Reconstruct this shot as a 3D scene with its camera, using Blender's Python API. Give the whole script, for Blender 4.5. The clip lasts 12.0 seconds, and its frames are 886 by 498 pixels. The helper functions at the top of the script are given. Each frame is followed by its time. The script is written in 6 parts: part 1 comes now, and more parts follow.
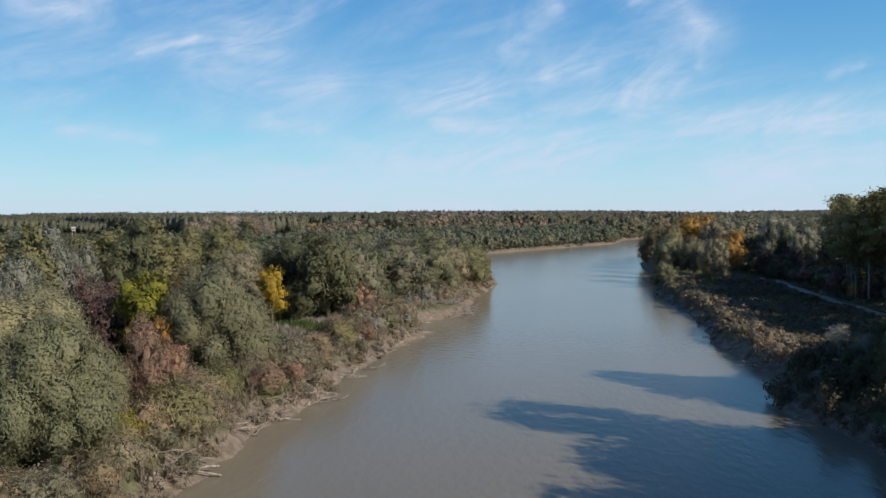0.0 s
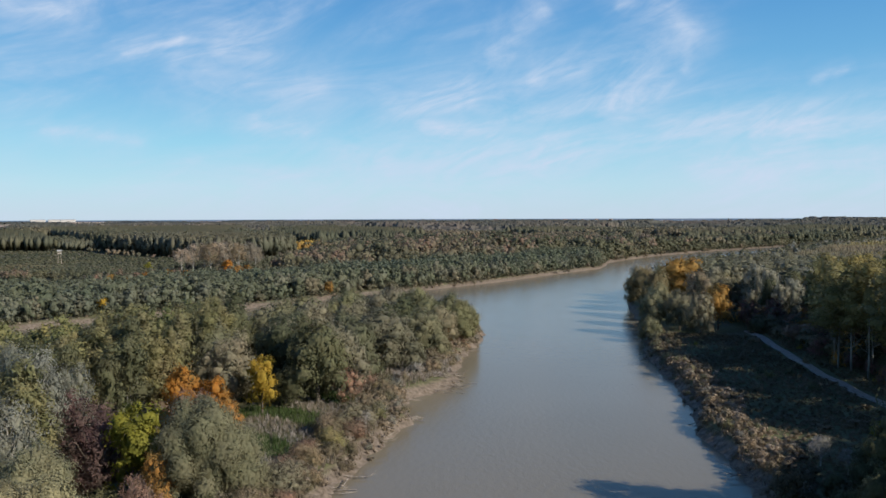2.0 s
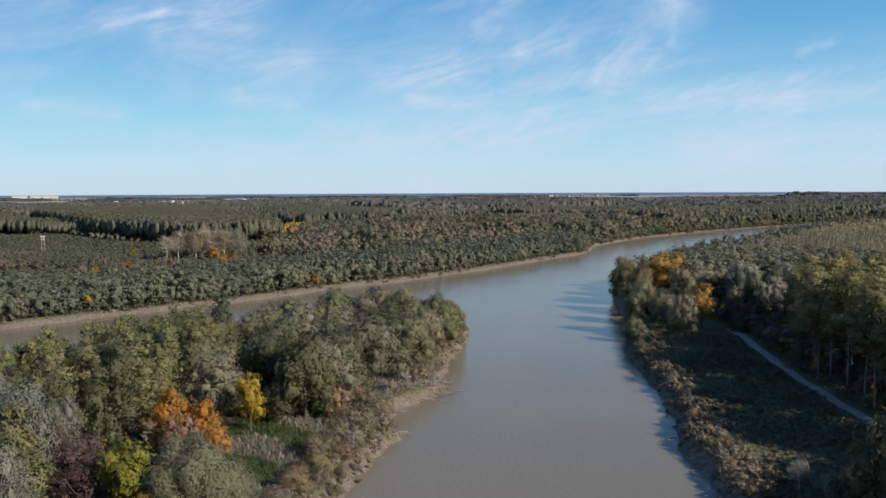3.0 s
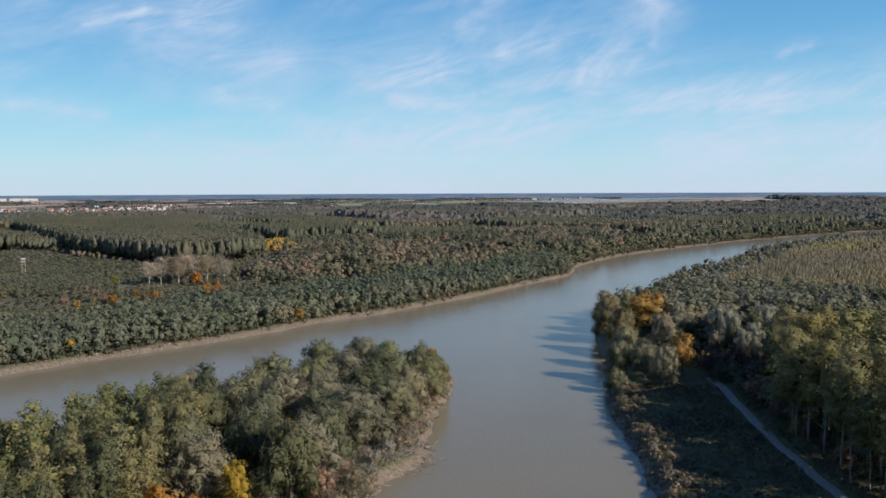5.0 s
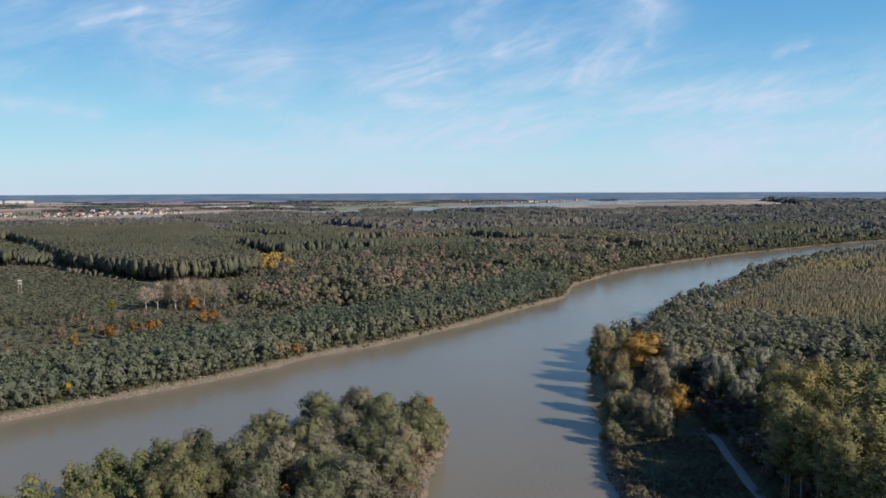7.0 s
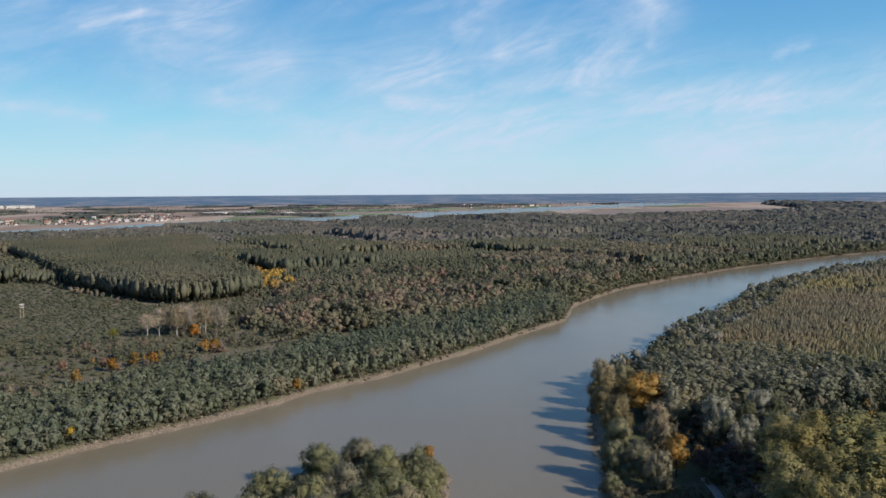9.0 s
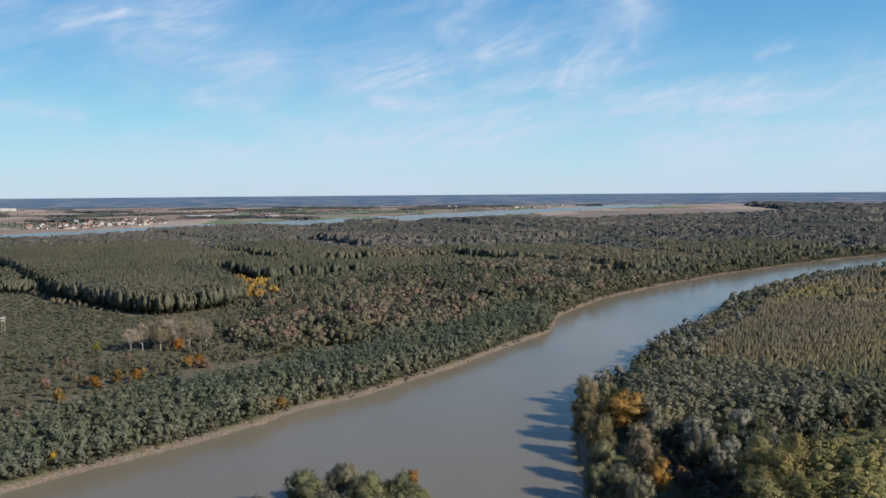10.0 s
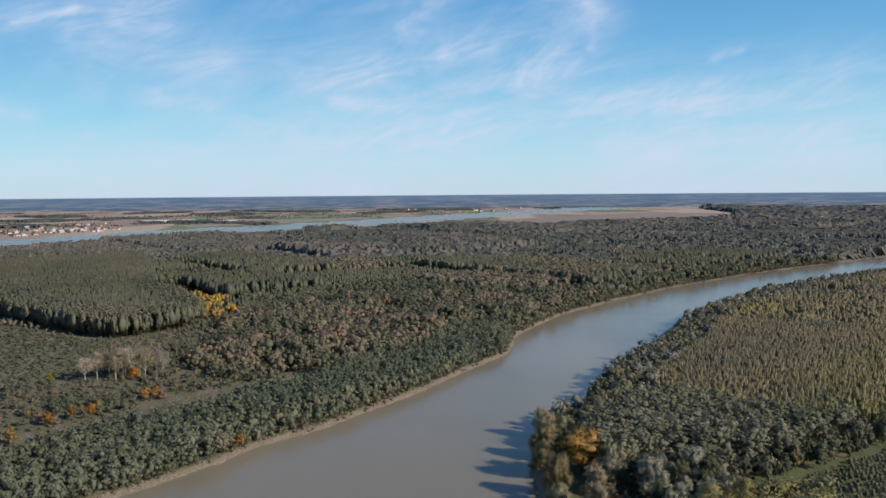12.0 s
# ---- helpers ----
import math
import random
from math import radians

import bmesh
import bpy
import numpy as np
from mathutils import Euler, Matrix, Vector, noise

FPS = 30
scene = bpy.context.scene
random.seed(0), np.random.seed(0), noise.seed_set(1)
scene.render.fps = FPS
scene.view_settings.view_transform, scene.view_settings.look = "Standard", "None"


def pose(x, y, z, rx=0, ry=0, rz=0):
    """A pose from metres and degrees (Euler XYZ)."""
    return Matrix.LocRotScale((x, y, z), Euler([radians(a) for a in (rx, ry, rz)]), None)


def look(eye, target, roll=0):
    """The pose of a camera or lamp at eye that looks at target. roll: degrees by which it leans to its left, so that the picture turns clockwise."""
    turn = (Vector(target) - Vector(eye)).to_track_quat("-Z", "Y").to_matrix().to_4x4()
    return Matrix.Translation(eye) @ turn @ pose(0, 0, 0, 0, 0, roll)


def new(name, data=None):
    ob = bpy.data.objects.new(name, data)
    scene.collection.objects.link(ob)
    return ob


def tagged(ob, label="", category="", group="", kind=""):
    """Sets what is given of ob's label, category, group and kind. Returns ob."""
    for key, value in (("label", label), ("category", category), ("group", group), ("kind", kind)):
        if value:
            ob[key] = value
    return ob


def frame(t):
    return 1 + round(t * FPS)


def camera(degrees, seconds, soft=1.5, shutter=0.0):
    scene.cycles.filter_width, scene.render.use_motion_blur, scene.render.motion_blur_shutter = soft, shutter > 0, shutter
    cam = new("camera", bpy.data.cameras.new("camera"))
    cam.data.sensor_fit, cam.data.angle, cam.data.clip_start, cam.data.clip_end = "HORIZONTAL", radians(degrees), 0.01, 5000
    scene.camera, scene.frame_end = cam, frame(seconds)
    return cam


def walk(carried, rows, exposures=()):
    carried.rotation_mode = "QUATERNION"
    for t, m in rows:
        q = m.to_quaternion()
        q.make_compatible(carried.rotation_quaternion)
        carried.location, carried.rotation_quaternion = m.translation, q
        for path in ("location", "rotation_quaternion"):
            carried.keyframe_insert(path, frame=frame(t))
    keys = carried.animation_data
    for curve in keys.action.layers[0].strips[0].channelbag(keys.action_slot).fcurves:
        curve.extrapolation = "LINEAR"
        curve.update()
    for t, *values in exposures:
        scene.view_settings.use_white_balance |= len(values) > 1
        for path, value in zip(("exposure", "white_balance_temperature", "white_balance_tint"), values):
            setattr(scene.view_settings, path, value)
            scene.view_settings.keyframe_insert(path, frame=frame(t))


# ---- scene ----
cam = camera(56.79, 12.0)
# seconds, east, north, height, yaw, pitch, roll of the climbing drone
ROWS = [
    (0.0, 0.00, 0.00, 20.00, -0.000, -2.509, 0.251),
    (0.5, -0.03, -0.19, 23.49, 0.033, -2.485, 0.239),
    (1.0, -0.09, -0.42, 27.06, -0.015, -2.448, 0.182),
    (1.5, -0.21, -0.58, 30.51, -0.564, -2.412, 0.200),
    (2.0, -0.25, -0.70, 34.01, -0.890, -2.349, 0.175),
    (2.5, -0.28, -0.91, 37.49, -1.381, -2.853, 0.218),
    (3.0, -0.30, -1.08, 41.12, -1.883, -4.146, 0.262),
    (5.0, -0.37, -1.50, 55.30, -3.046, -4.128, 0.235),
    (5.5, -0.26, -1.57, 59.01, -3.224, -4.135, 0.232),
    (6.0, -0.18, -1.59, 62.67, -3.285, -4.156, 0.217),
    (6.5, -0.21, -1.58, 66.27, -3.282, -4.145, 0.205),
    (7.0, -0.16, -1.64, 69.87, -3.280, -4.161, 0.226),
    (9.0, 0.16, -1.85, 84.18, -3.218, -4.064, 0.357),
    (9.5, 0.42, -2.02, 87.84, -3.330, -4.046, 0.393),
    (10.0, 0.57, -2.35, 91.43, -4.268, -4.032, 0.448),
    (10.5, 0.69, -2.70, 95.01, -4.974, -4.014, 0.486),
    (11.0, 0.81, -3.05, 98.61, -5.664, -4.008, 0.493),
    (11.5, 0.94, -3.37, 102.32, -6.382, -4.008, 0.498),
    (12.0, 1.04, -3.67, 106.11, -7.093, -4.020, 0.465),
]
walk(cam, [(t, pose(x, y, z, 90 + pitch, roll, yaw)) for t, x, y, z, yaw, pitch, roll in ROWS])

# ---- world, sun ----
SUN_TO = Vector((0.788, -0.616, math.tan(radians(27)))).normalized()
SUN_EL = math.asin(SUN_TO.z)
SUN_AZ = math.atan2(SUN_TO.x, SUN_TO.y)
scene.view_settings.exposure = 0.2

world = bpy.data.worlds.new("sky")
scene.world = world
world.use_nodes = True


def build_world():
    nt = world.node_tree
    nt.nodes.clear()
    N, L = nt.nodes.new, nt.links.new

    def math_node(op, a, b=None, clamp=False):
        n = N("ShaderNodeMath")
        n.operation, n.use_clamp = op, clamp
        for i, v in enumerate((a, b)):
            if v is None:
                continue
            if isinstance(v, (int, float)):
                n.inputs[i].default_value = v
            else:
                L(v, n.inputs[i])
        return n.outputs[0]

    def step(v, lo, hi):
        n = N("ShaderNodeMapRange")
        n.interpolation_type = "SMOOTHSTEP"
        n.inputs["From Min"].default_value, n.inputs["From Max"].default_value = lo, hi
        L(v, n.inputs["Value"])
        return n.outputs[0]

    def mix(fac, a, b):
        n = N("ShaderNodeMix")
        n.data_type = "RGBA"
        for sock, v in ((n.inputs[0], fac), (n.inputs[6], a), (n.inputs[7], b)):
            if isinstance(v, tuple):
                sock.default_value = (*v, 1)
            elif isinstance(v, (int, float)):
                sock.default_value = v
            else:
                L(v, sock)
        return n.outputs[2]

    out, bg = N("ShaderNodeOutputWorld"), N("ShaderNodeBackground")
    sky = N("ShaderNodeTexSky")
    sky.sky_type, sky.sun_disc = "NISHITA", False
    sky.sun_elevation, sky.sun_rotation = SUN_EL, SUN_AZ
    sky.altitude, sky.air_density, sky.dust_density, sky.ozone_density = 100, 1.0, 0.6, 2.2
    co = N("ShaderNodeTexCoord")
    sep = N("ShaderNodeSeparateXYZ")
    L(co.outputs["Generated"], sep.inputs[0])
    z = sep.outputs["Z"]
    # clear blue by height over the horizon, with the physical sky mixed in
    rp = N("ShaderNodeValToRGB")
    for p in (0.1, 0.2, 0.3, 0.4, 0.5):
        rp.color_ramp.elements.new(p)
    for e, (p, c) in zip(rp.color_ramp.elements, [(0.0, (0.56, 0.72, 0.85)), (0.035, (0.47, 0.74, 0.88)), (0.085, (0.31, 0.66, 0.87)), (0.15, (0.17, 0.48, 0.79)),
                                                  (0.24, (0.10, 0.35, 0.70)), (0.42, (0.035, 0.15, 0.42)), (1.0, (0.012, 0.055, 0.20))]):
        e.position, e.color = p, (*c, 1)
    L(z, rp.inputs[0])
    dim = N("ShaderNodeVectorMath")
    dim.operation = "SCALE"
    dim.inputs["Scale"].default_value = 0.1
    L(sky.outputs[0], dim.inputs[0])
    clear = mix(0.12, rp.outputs[0], dim.outputs[0])
    # azimuth and elevation in degrees
    az = math_node("MULTIPLY", math_node("ARCTAN2", sep.outputs["X"], sep.outputs["Y"]), 57.2958)
    el = math_node("MULTIPLY", math_node("ARCSINE", z), 57.2958)
    flat = N("ShaderNodeCombineXYZ")
    L(az, flat.inputs[0])
    L(el, flat.inputs[1])

    def streaks(rot, sx, sy, scale, detail, dist, off):
        m = N("ShaderNodeMapping")
        m.vector_type = "TEXTURE"
        m.inputs["Rotation"].default_value = (0, 0, radians(rot))
        m.inputs["Scale"].default_value = (sx, sy, 1)
        m.inputs["Location"].default_value = (off, off * 0.7, off)
        L(flat.outputs[0], m.inputs[0])
        n = N("ShaderNodeTexNoise")
        n.inputs["Scale"].default_value, n.inputs["Detail"].default_value = scale, detail
        n.inputs["Distortion"].default_value, n.inputs["Roughness"].default_value = dist, 0.58
        L(m.outputs[0], n.inputs["Vector"])
        return n.outputs[0]

    broad = step(streaks(10, 26.0, 7.0, 1.0, 7, 1.6, 9.1), 0.34, 0.74)
    fine = step(streaks(12, 8.0, 3.0, 1.0, 9, 2.2, 1.7), 0.16, 0.92)
    warp = N("ShaderNodeVectorMath")
    warp.operation = "MULTIPLY_ADD"
    wn = N("ShaderNodeTexNoise")
    wn.inputs["Scale"].default_value, wn.inputs["Detail"].default_value = 0.4, 6
    L(flat.outputs[0], wn.inputs["Vector"])
    L(wn.outputs["Color"], warp.inputs[0])
    warp.inputs[1].default_value = (1.9, 1.9, 0)
    L(flat.outputs[0], warp.inputs[2])
    ws = N("ShaderNodeSeparateXYZ")
    L(warp.outputs[0], ws.inputs[0])
    wx, wy = math_node("SUBTRACT", ws.outputs[0], 0.95), math_node("SUBTRACT", ws.outputs[1], 0.95)
    # single wisps of cirrus: from, to (azimuth, elevation), half-width, all in degrees
    wisps = None
    for a0, e0, a1, e1, wd in [(-19.9, 10.6, -16.5, 11.4, 0.32), (-13.8, 10.9, -11.3, 10.8, 0.95), (7.6, 13.8, 4.6, 10.9, 0.59), (13.3, 13.9, 16.1, 13.5, 0.47), (16.1, 13.5, 17.8, 11.9, 0.63), (17.8, 11.9, 17.2, 9.5, 0.40), (-2.3, 7.6, 2.8, 8.7, 0.79), (-0.3, 6.0, 4.5, 5.7, 0.59), (25.4, 8.4, 26.9, 8.9, 0.32), (-24.8, 5.4, -19.4, 4.9, 0.36), (-11.9, 6.3, -8.8, 5.9, 0.55), (16.2, 5.3, 32.4, 6.2, 1.1), (-16.6, 9.8, -8.0, 8.5, 0.95), (-5.4, 3.5, 9.8, 4.6, 1.11), (7.1, 9.9, 10.3, 9.7, 0.71), (15.5, 8.1, 12.8, 6.7, 0.87), (-27.4, 13.0, -23.6, 12.7, 0.71), (18.5, 3.2, 32.5, 3.3, 0.9)]:
        da, de = a1 - a0, e1 - e0
        n2 = da * da + de * de
        px, py = math_node("SUBTRACT", wx, a0), math_node("SUBTRACT", wy, e0)
        t = math_node("ADD", math_node("MULTIPLY", px, da / n2), math_node("MULTIPLY", py, de / n2), True)
        qx = math_node("SUBTRACT", px, math_node("MULTIPLY", t, da))
        qy = math_node("SUBTRACT", py, math_node("MULTIPLY", t, de))
        dist = math_node("SQRT", math_node("ADD", math_node("MULTIPLY", qx, qx), math_node("MULTIPLY", qy, qy)))
        one = math_node("ADD", math_node("MULTIPLY", step(dist, wd * 1.7, 0.0), 0.55), math_node("MULTIPLY", step(dist, wd * 4.6, 0.0), 0.5))
        wisps = one if wisps is None else math_node("MAXIMUM", wisps, one)
    threads = step(streaks(20, 6.0, 1.9, 1.0, 9, 2.6, 4.3), 0.2, 0.85)
    wisps = math_node("MULTIPLY", wisps, math_node("ADD", math_node("MULTIPLY", math_node("ADD", fine, threads), 0.62), 0.12))
    lowbank = math_node("MULTIPLY", step(math_node("SUBTRACT", math_node("MULTIPLY", az, 0.26), el), -8.5, 2.5), step(el, 9.5, 2.5))
    veil = math_node("MULTIPLY", math_node("ADD", math_node("MULTIPLY", math_node("MULTIPLY", broad, math_node("ADD", math_node("MULTIPLY", threads, 0.28), math_node("MULTIPLY", fine, 0.75))), 1.15), math_node("MULTIPLY", math_node("MULTIPLY", fine, lowbank), 0.25), True), 0.8)
    middle = math_node("MULTIPLY", math_node("MULTIPLY", step(az, -16, -4), step(az, 18, 7)), step(el, 15, 8))
    veil = math_node("ADD", veil, math_node("MULTIPLY", math_node("MULTIPLY", middle, fine), 0.26))
    clearing = math_node("MULTIPLY", math_node("MULTIPLY", step(az, 12, 24), step(el, 6.5, 10.5)), 1.0)
    veil = math_node("MULTIPLY", veil, math_node("SUBTRACT", 1.0, clearing))
    fac = math_node("ADD", veil, math_node("MULTIPLY", wisps, 0.58), True)
    fac = math_node("MULTIPLY", fac, math_node("SUBTRACT", 1.0, math_node("MULTIPLY", step(el, 16, 30), 0.75)))
    withcloud = mix(math_node("MULTIPLY", fac, 0.9), clear, (0.60, 0.70, 0.87))
    # the distance under the horizon: land bands with haze painted into the backdrop
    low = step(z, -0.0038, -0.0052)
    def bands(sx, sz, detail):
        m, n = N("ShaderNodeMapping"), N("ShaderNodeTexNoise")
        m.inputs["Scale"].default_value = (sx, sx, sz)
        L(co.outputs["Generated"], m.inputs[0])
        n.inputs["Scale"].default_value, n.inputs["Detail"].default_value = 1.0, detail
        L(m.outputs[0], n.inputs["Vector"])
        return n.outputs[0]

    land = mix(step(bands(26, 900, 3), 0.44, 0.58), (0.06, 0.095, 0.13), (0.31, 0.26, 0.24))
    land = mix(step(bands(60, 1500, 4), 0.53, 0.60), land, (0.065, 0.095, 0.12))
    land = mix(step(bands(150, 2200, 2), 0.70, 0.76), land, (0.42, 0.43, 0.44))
    # blue haze put into the land colour, stronger towards the horizon
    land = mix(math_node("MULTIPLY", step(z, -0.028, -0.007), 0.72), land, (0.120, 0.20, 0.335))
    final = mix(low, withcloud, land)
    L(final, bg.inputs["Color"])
    bg.inputs["Strength"].default_value = 0.87
    L(bg.outputs[0], out.inputs[0])


build_world()
sun_data = bpy.data.lights.new("sun", "SUN")
sun_data.energy, sun_data.angle, sun_data.color = 4.9, radians(0.6), (1.0, 0.92, 0.80)
sun = new("sun", sun_data)
sun.matrix_world = look(SUN_TO * 50, (0, 0, 0))


# ---- materials ----
def material(name):
    m = bpy.data.materials.new(name)
    m.use_nodes = True
    nt = m.node_tree
    nt.nodes.clear()
    out = nt.nodes.new("ShaderNodeOutputMaterial")
    return m, nt, nt.nodes.new, nt.links.new, out


def ramp(nt, fac, stops, mode="LINEAR"):
    n = nt.nodes.new("ShaderNodeValToRGB")
    n.color_ramp.interpolation = mode
    while len(n.color_ramp.elements) < len(stops):
        n.color_ramp.elements.new(0.5)
    for e, (p, c) in zip(n.color_ramp.elements, stops):
        e.position, e.color = p, (*c, 1)
    nt.links.new(fac, n.inputs[0])
    return n.outputs[0]


def noise_at(nt, scale, detail=3, stretch=(1, 1, 1), rough=0.5, dist=0.0):
    geo = nt.nodes.new("ShaderNodeNewGeometry")
    mp = nt.nodes.new("ShaderNodeMapping")
    mp.inputs["Scale"].default_value = stretch
    nt.links.new(geo.outputs["Position"], mp.inputs[0])
    n = nt.nodes.new("ShaderNodeTexNoise")
    n.inputs["Scale"].default_value, n.inputs["Detail"].default_value, n.inputs["Roughness"].default_value = scale, detail, rough
    n.inputs["Distortion"].default_value = dist
    nt.links.new(mp.outputs[0], n.inputs["Vector"])
    return n.outputs[0]


def mixc(nt, fac, a, b, mode="MIX"):
    n = nt.nodes.new("ShaderNodeMix")
    n.data_type, n.blend_type = "RGBA", mode
    for sock, v in ((n.inputs[0], fac), (n.inputs[6], a), (n.inputs[7], b)):
        if isinstance(v, tuple):
            sock.default_value = (*v, 1)
        elif isinstance(v, (int, float)):
            sock.default_value = v
        else:
            nt.links.new(v, sock)
    return n.outputs[2]


def shade_leaf(nt, N, L, out, colour, thin=0.4, grain=2.2, depth=1.0):
    """Foliage: leaf masses in fine relief, with a grain of lighter and darker sprays."""
    fine = noise_at(nt, grain, 5, (1, 1, 0.8), 0.68)
    colour = mixc(nt, 1.0, colour, ramp(nt, fine, [(0.30, (1 - 0.22 * depth, 1 - 0.21 * depth, 1 - 0.22 * depth)), (0.50, (1.0, 1.0, 1.0)), (0.70, (1 + 0.25 * depth, 1 + 0.23 * depth, 1 + 0.2 * depth))]), "MULTIPLY")
    bump = N("ShaderNodeBump")
    bump.inputs["Strength"].default_value, bump.inputs["Distance"].default_value = 0.45 * depth, 0.4 / grain
    L(fine, bump.inputs["Height"])
    diff, tr, mx = N("ShaderNodeBsdfPrincipled"), N("ShaderNodeBsdfTranslucent"), N("ShaderNodeMixShader")
    diff.inputs["Roughness"].default_value = 0.7
    diff.inputs["Specular IOR Level"].default_value = 0.24
    L(bump.outputs[0], diff.inputs["Normal"])
    L(colour, diff.inputs["Base Color"])
    L(colour, tr.inputs["Color"])
    mx.inputs[0].default_value = thin
    L(diff.outputs[0], mx.inputs[1])
    L(tr.outputs[0], mx.inputs[2])
    L(mx.outputs[0], out.inputs[0])


def haze_blue(c, blue=1.12):
    """Less green, more blue: haze and sky light put into the leaf colour."""
    return (c[0], c[1] * 0.975, c[2] * blue)


def leaf_material(name, c1, c2, c3, thin=0.42):
    """Leaves of one tree: c1..c2 leaf by leaf, a third colour in patches, and each tree a shade of its own."""
    m, nt, N, L, out = material(name)
    c1, c2, c3 = haze_blue(c1), haze_blue(c2), haze_blue(c3)
    geo, info = N("ShaderNodeNewGeometry"), N("ShaderNodeObjectInfo")
    lo, hi = (tuple(p * (1 - k) + q * k for p, q in zip(c1, c2)) for k in (0.28, 0.74))
    col = ramp(nt, geo.outputs["Random Per Island"], [(0.0, lo), (1.0, hi)])
    col = mixc(nt, ramp(nt, noise_at(nt, 0.35, 4), [(0.42, (0, 0, 0)), (0.66, (0.8, 0.8, 0.8))]), col, c3)
    tone = ramp(nt, info.outputs["Random"], [(0.0, (0.72, 0.76, 0.74)), (0.5, (1.0, 1.0, 1.0)), (1.0, (1.25, 1.18, 1.1))])
    col = mixc(nt, 1.0, col, tone, "MULTIPLY")
    shade_leaf(nt, N, L, out, col, thin)
    return m


def wood_palette(name, stops, thin=0.36, grain=1.1):
    """Leaves of a whole wood: the tree's own tint picks its colour."""
    m, nt, N, L, out = material(name)
    geo, att = N("ShaderNodeNewGeometry"), N("ShaderNodeAttribute")
    att.attribute_name = "tint"
    # the woods carry slightly more painted haze than single trees
    col = ramp(nt, att.outputs["Fac"], [(p, haze_blue(c, 1.15)) for p, c in stops])
    tone = ramp(nt, geo.outputs["Random Per Island"], [(0.0, (0.94, 0.94, 0.94)), (1.0, (1.07, 1.06, 1.05))])
    col = mixc(nt, 1.0, col, tone, "MULTIPLY")
    patch = ramp(nt, noise_at(nt, 0.02, 3), [(0.35, (0.85, 0.9, 0.9)), (0.65, (1.15, 1.08, 1.0))])
    col = mixc(nt, 1.0, col, patch, "MULTIPLY")
    shade_leaf(nt, N, L, out, col, thin, grain, 0.45)
    return m


def bark_material(name, c1, c2):
    m, nt, N, L, out = material(name)
    p = N("ShaderNodeBsdfPrincipled")
    n = noise_at(nt, 3.0, 5, (1, 1, 0.25))
    L(ramp(nt, n, [(0.35, c1), (0.65, c2)]), p.inputs["Base Color"])
    p.inputs["Roughness"].default_value = 0.9
    b = N("ShaderNodeBump")
    b.inputs["Strength"].default_value = 0.5
    L(n, b.inputs["Height"])
    L(b.outputs[0], p.inputs["Normal"])
    L(p.outputs[0], out.inputs[0])
    return m


def plain_material(name, c1, c2, scale=1.0, rough=0.85):
    m, nt, N, L, out = material(name)
    p = N("ShaderNodeBsdfPrincipled")
    L(ramp(nt, noise_at(nt, scale, 5), [(0.3, c1), (0.7, c2)]), p.inputs["Base Color"])
    p.inputs["Roughness"].default_value = rough
    L(p.outputs[0], out.inputs[0])
    return m


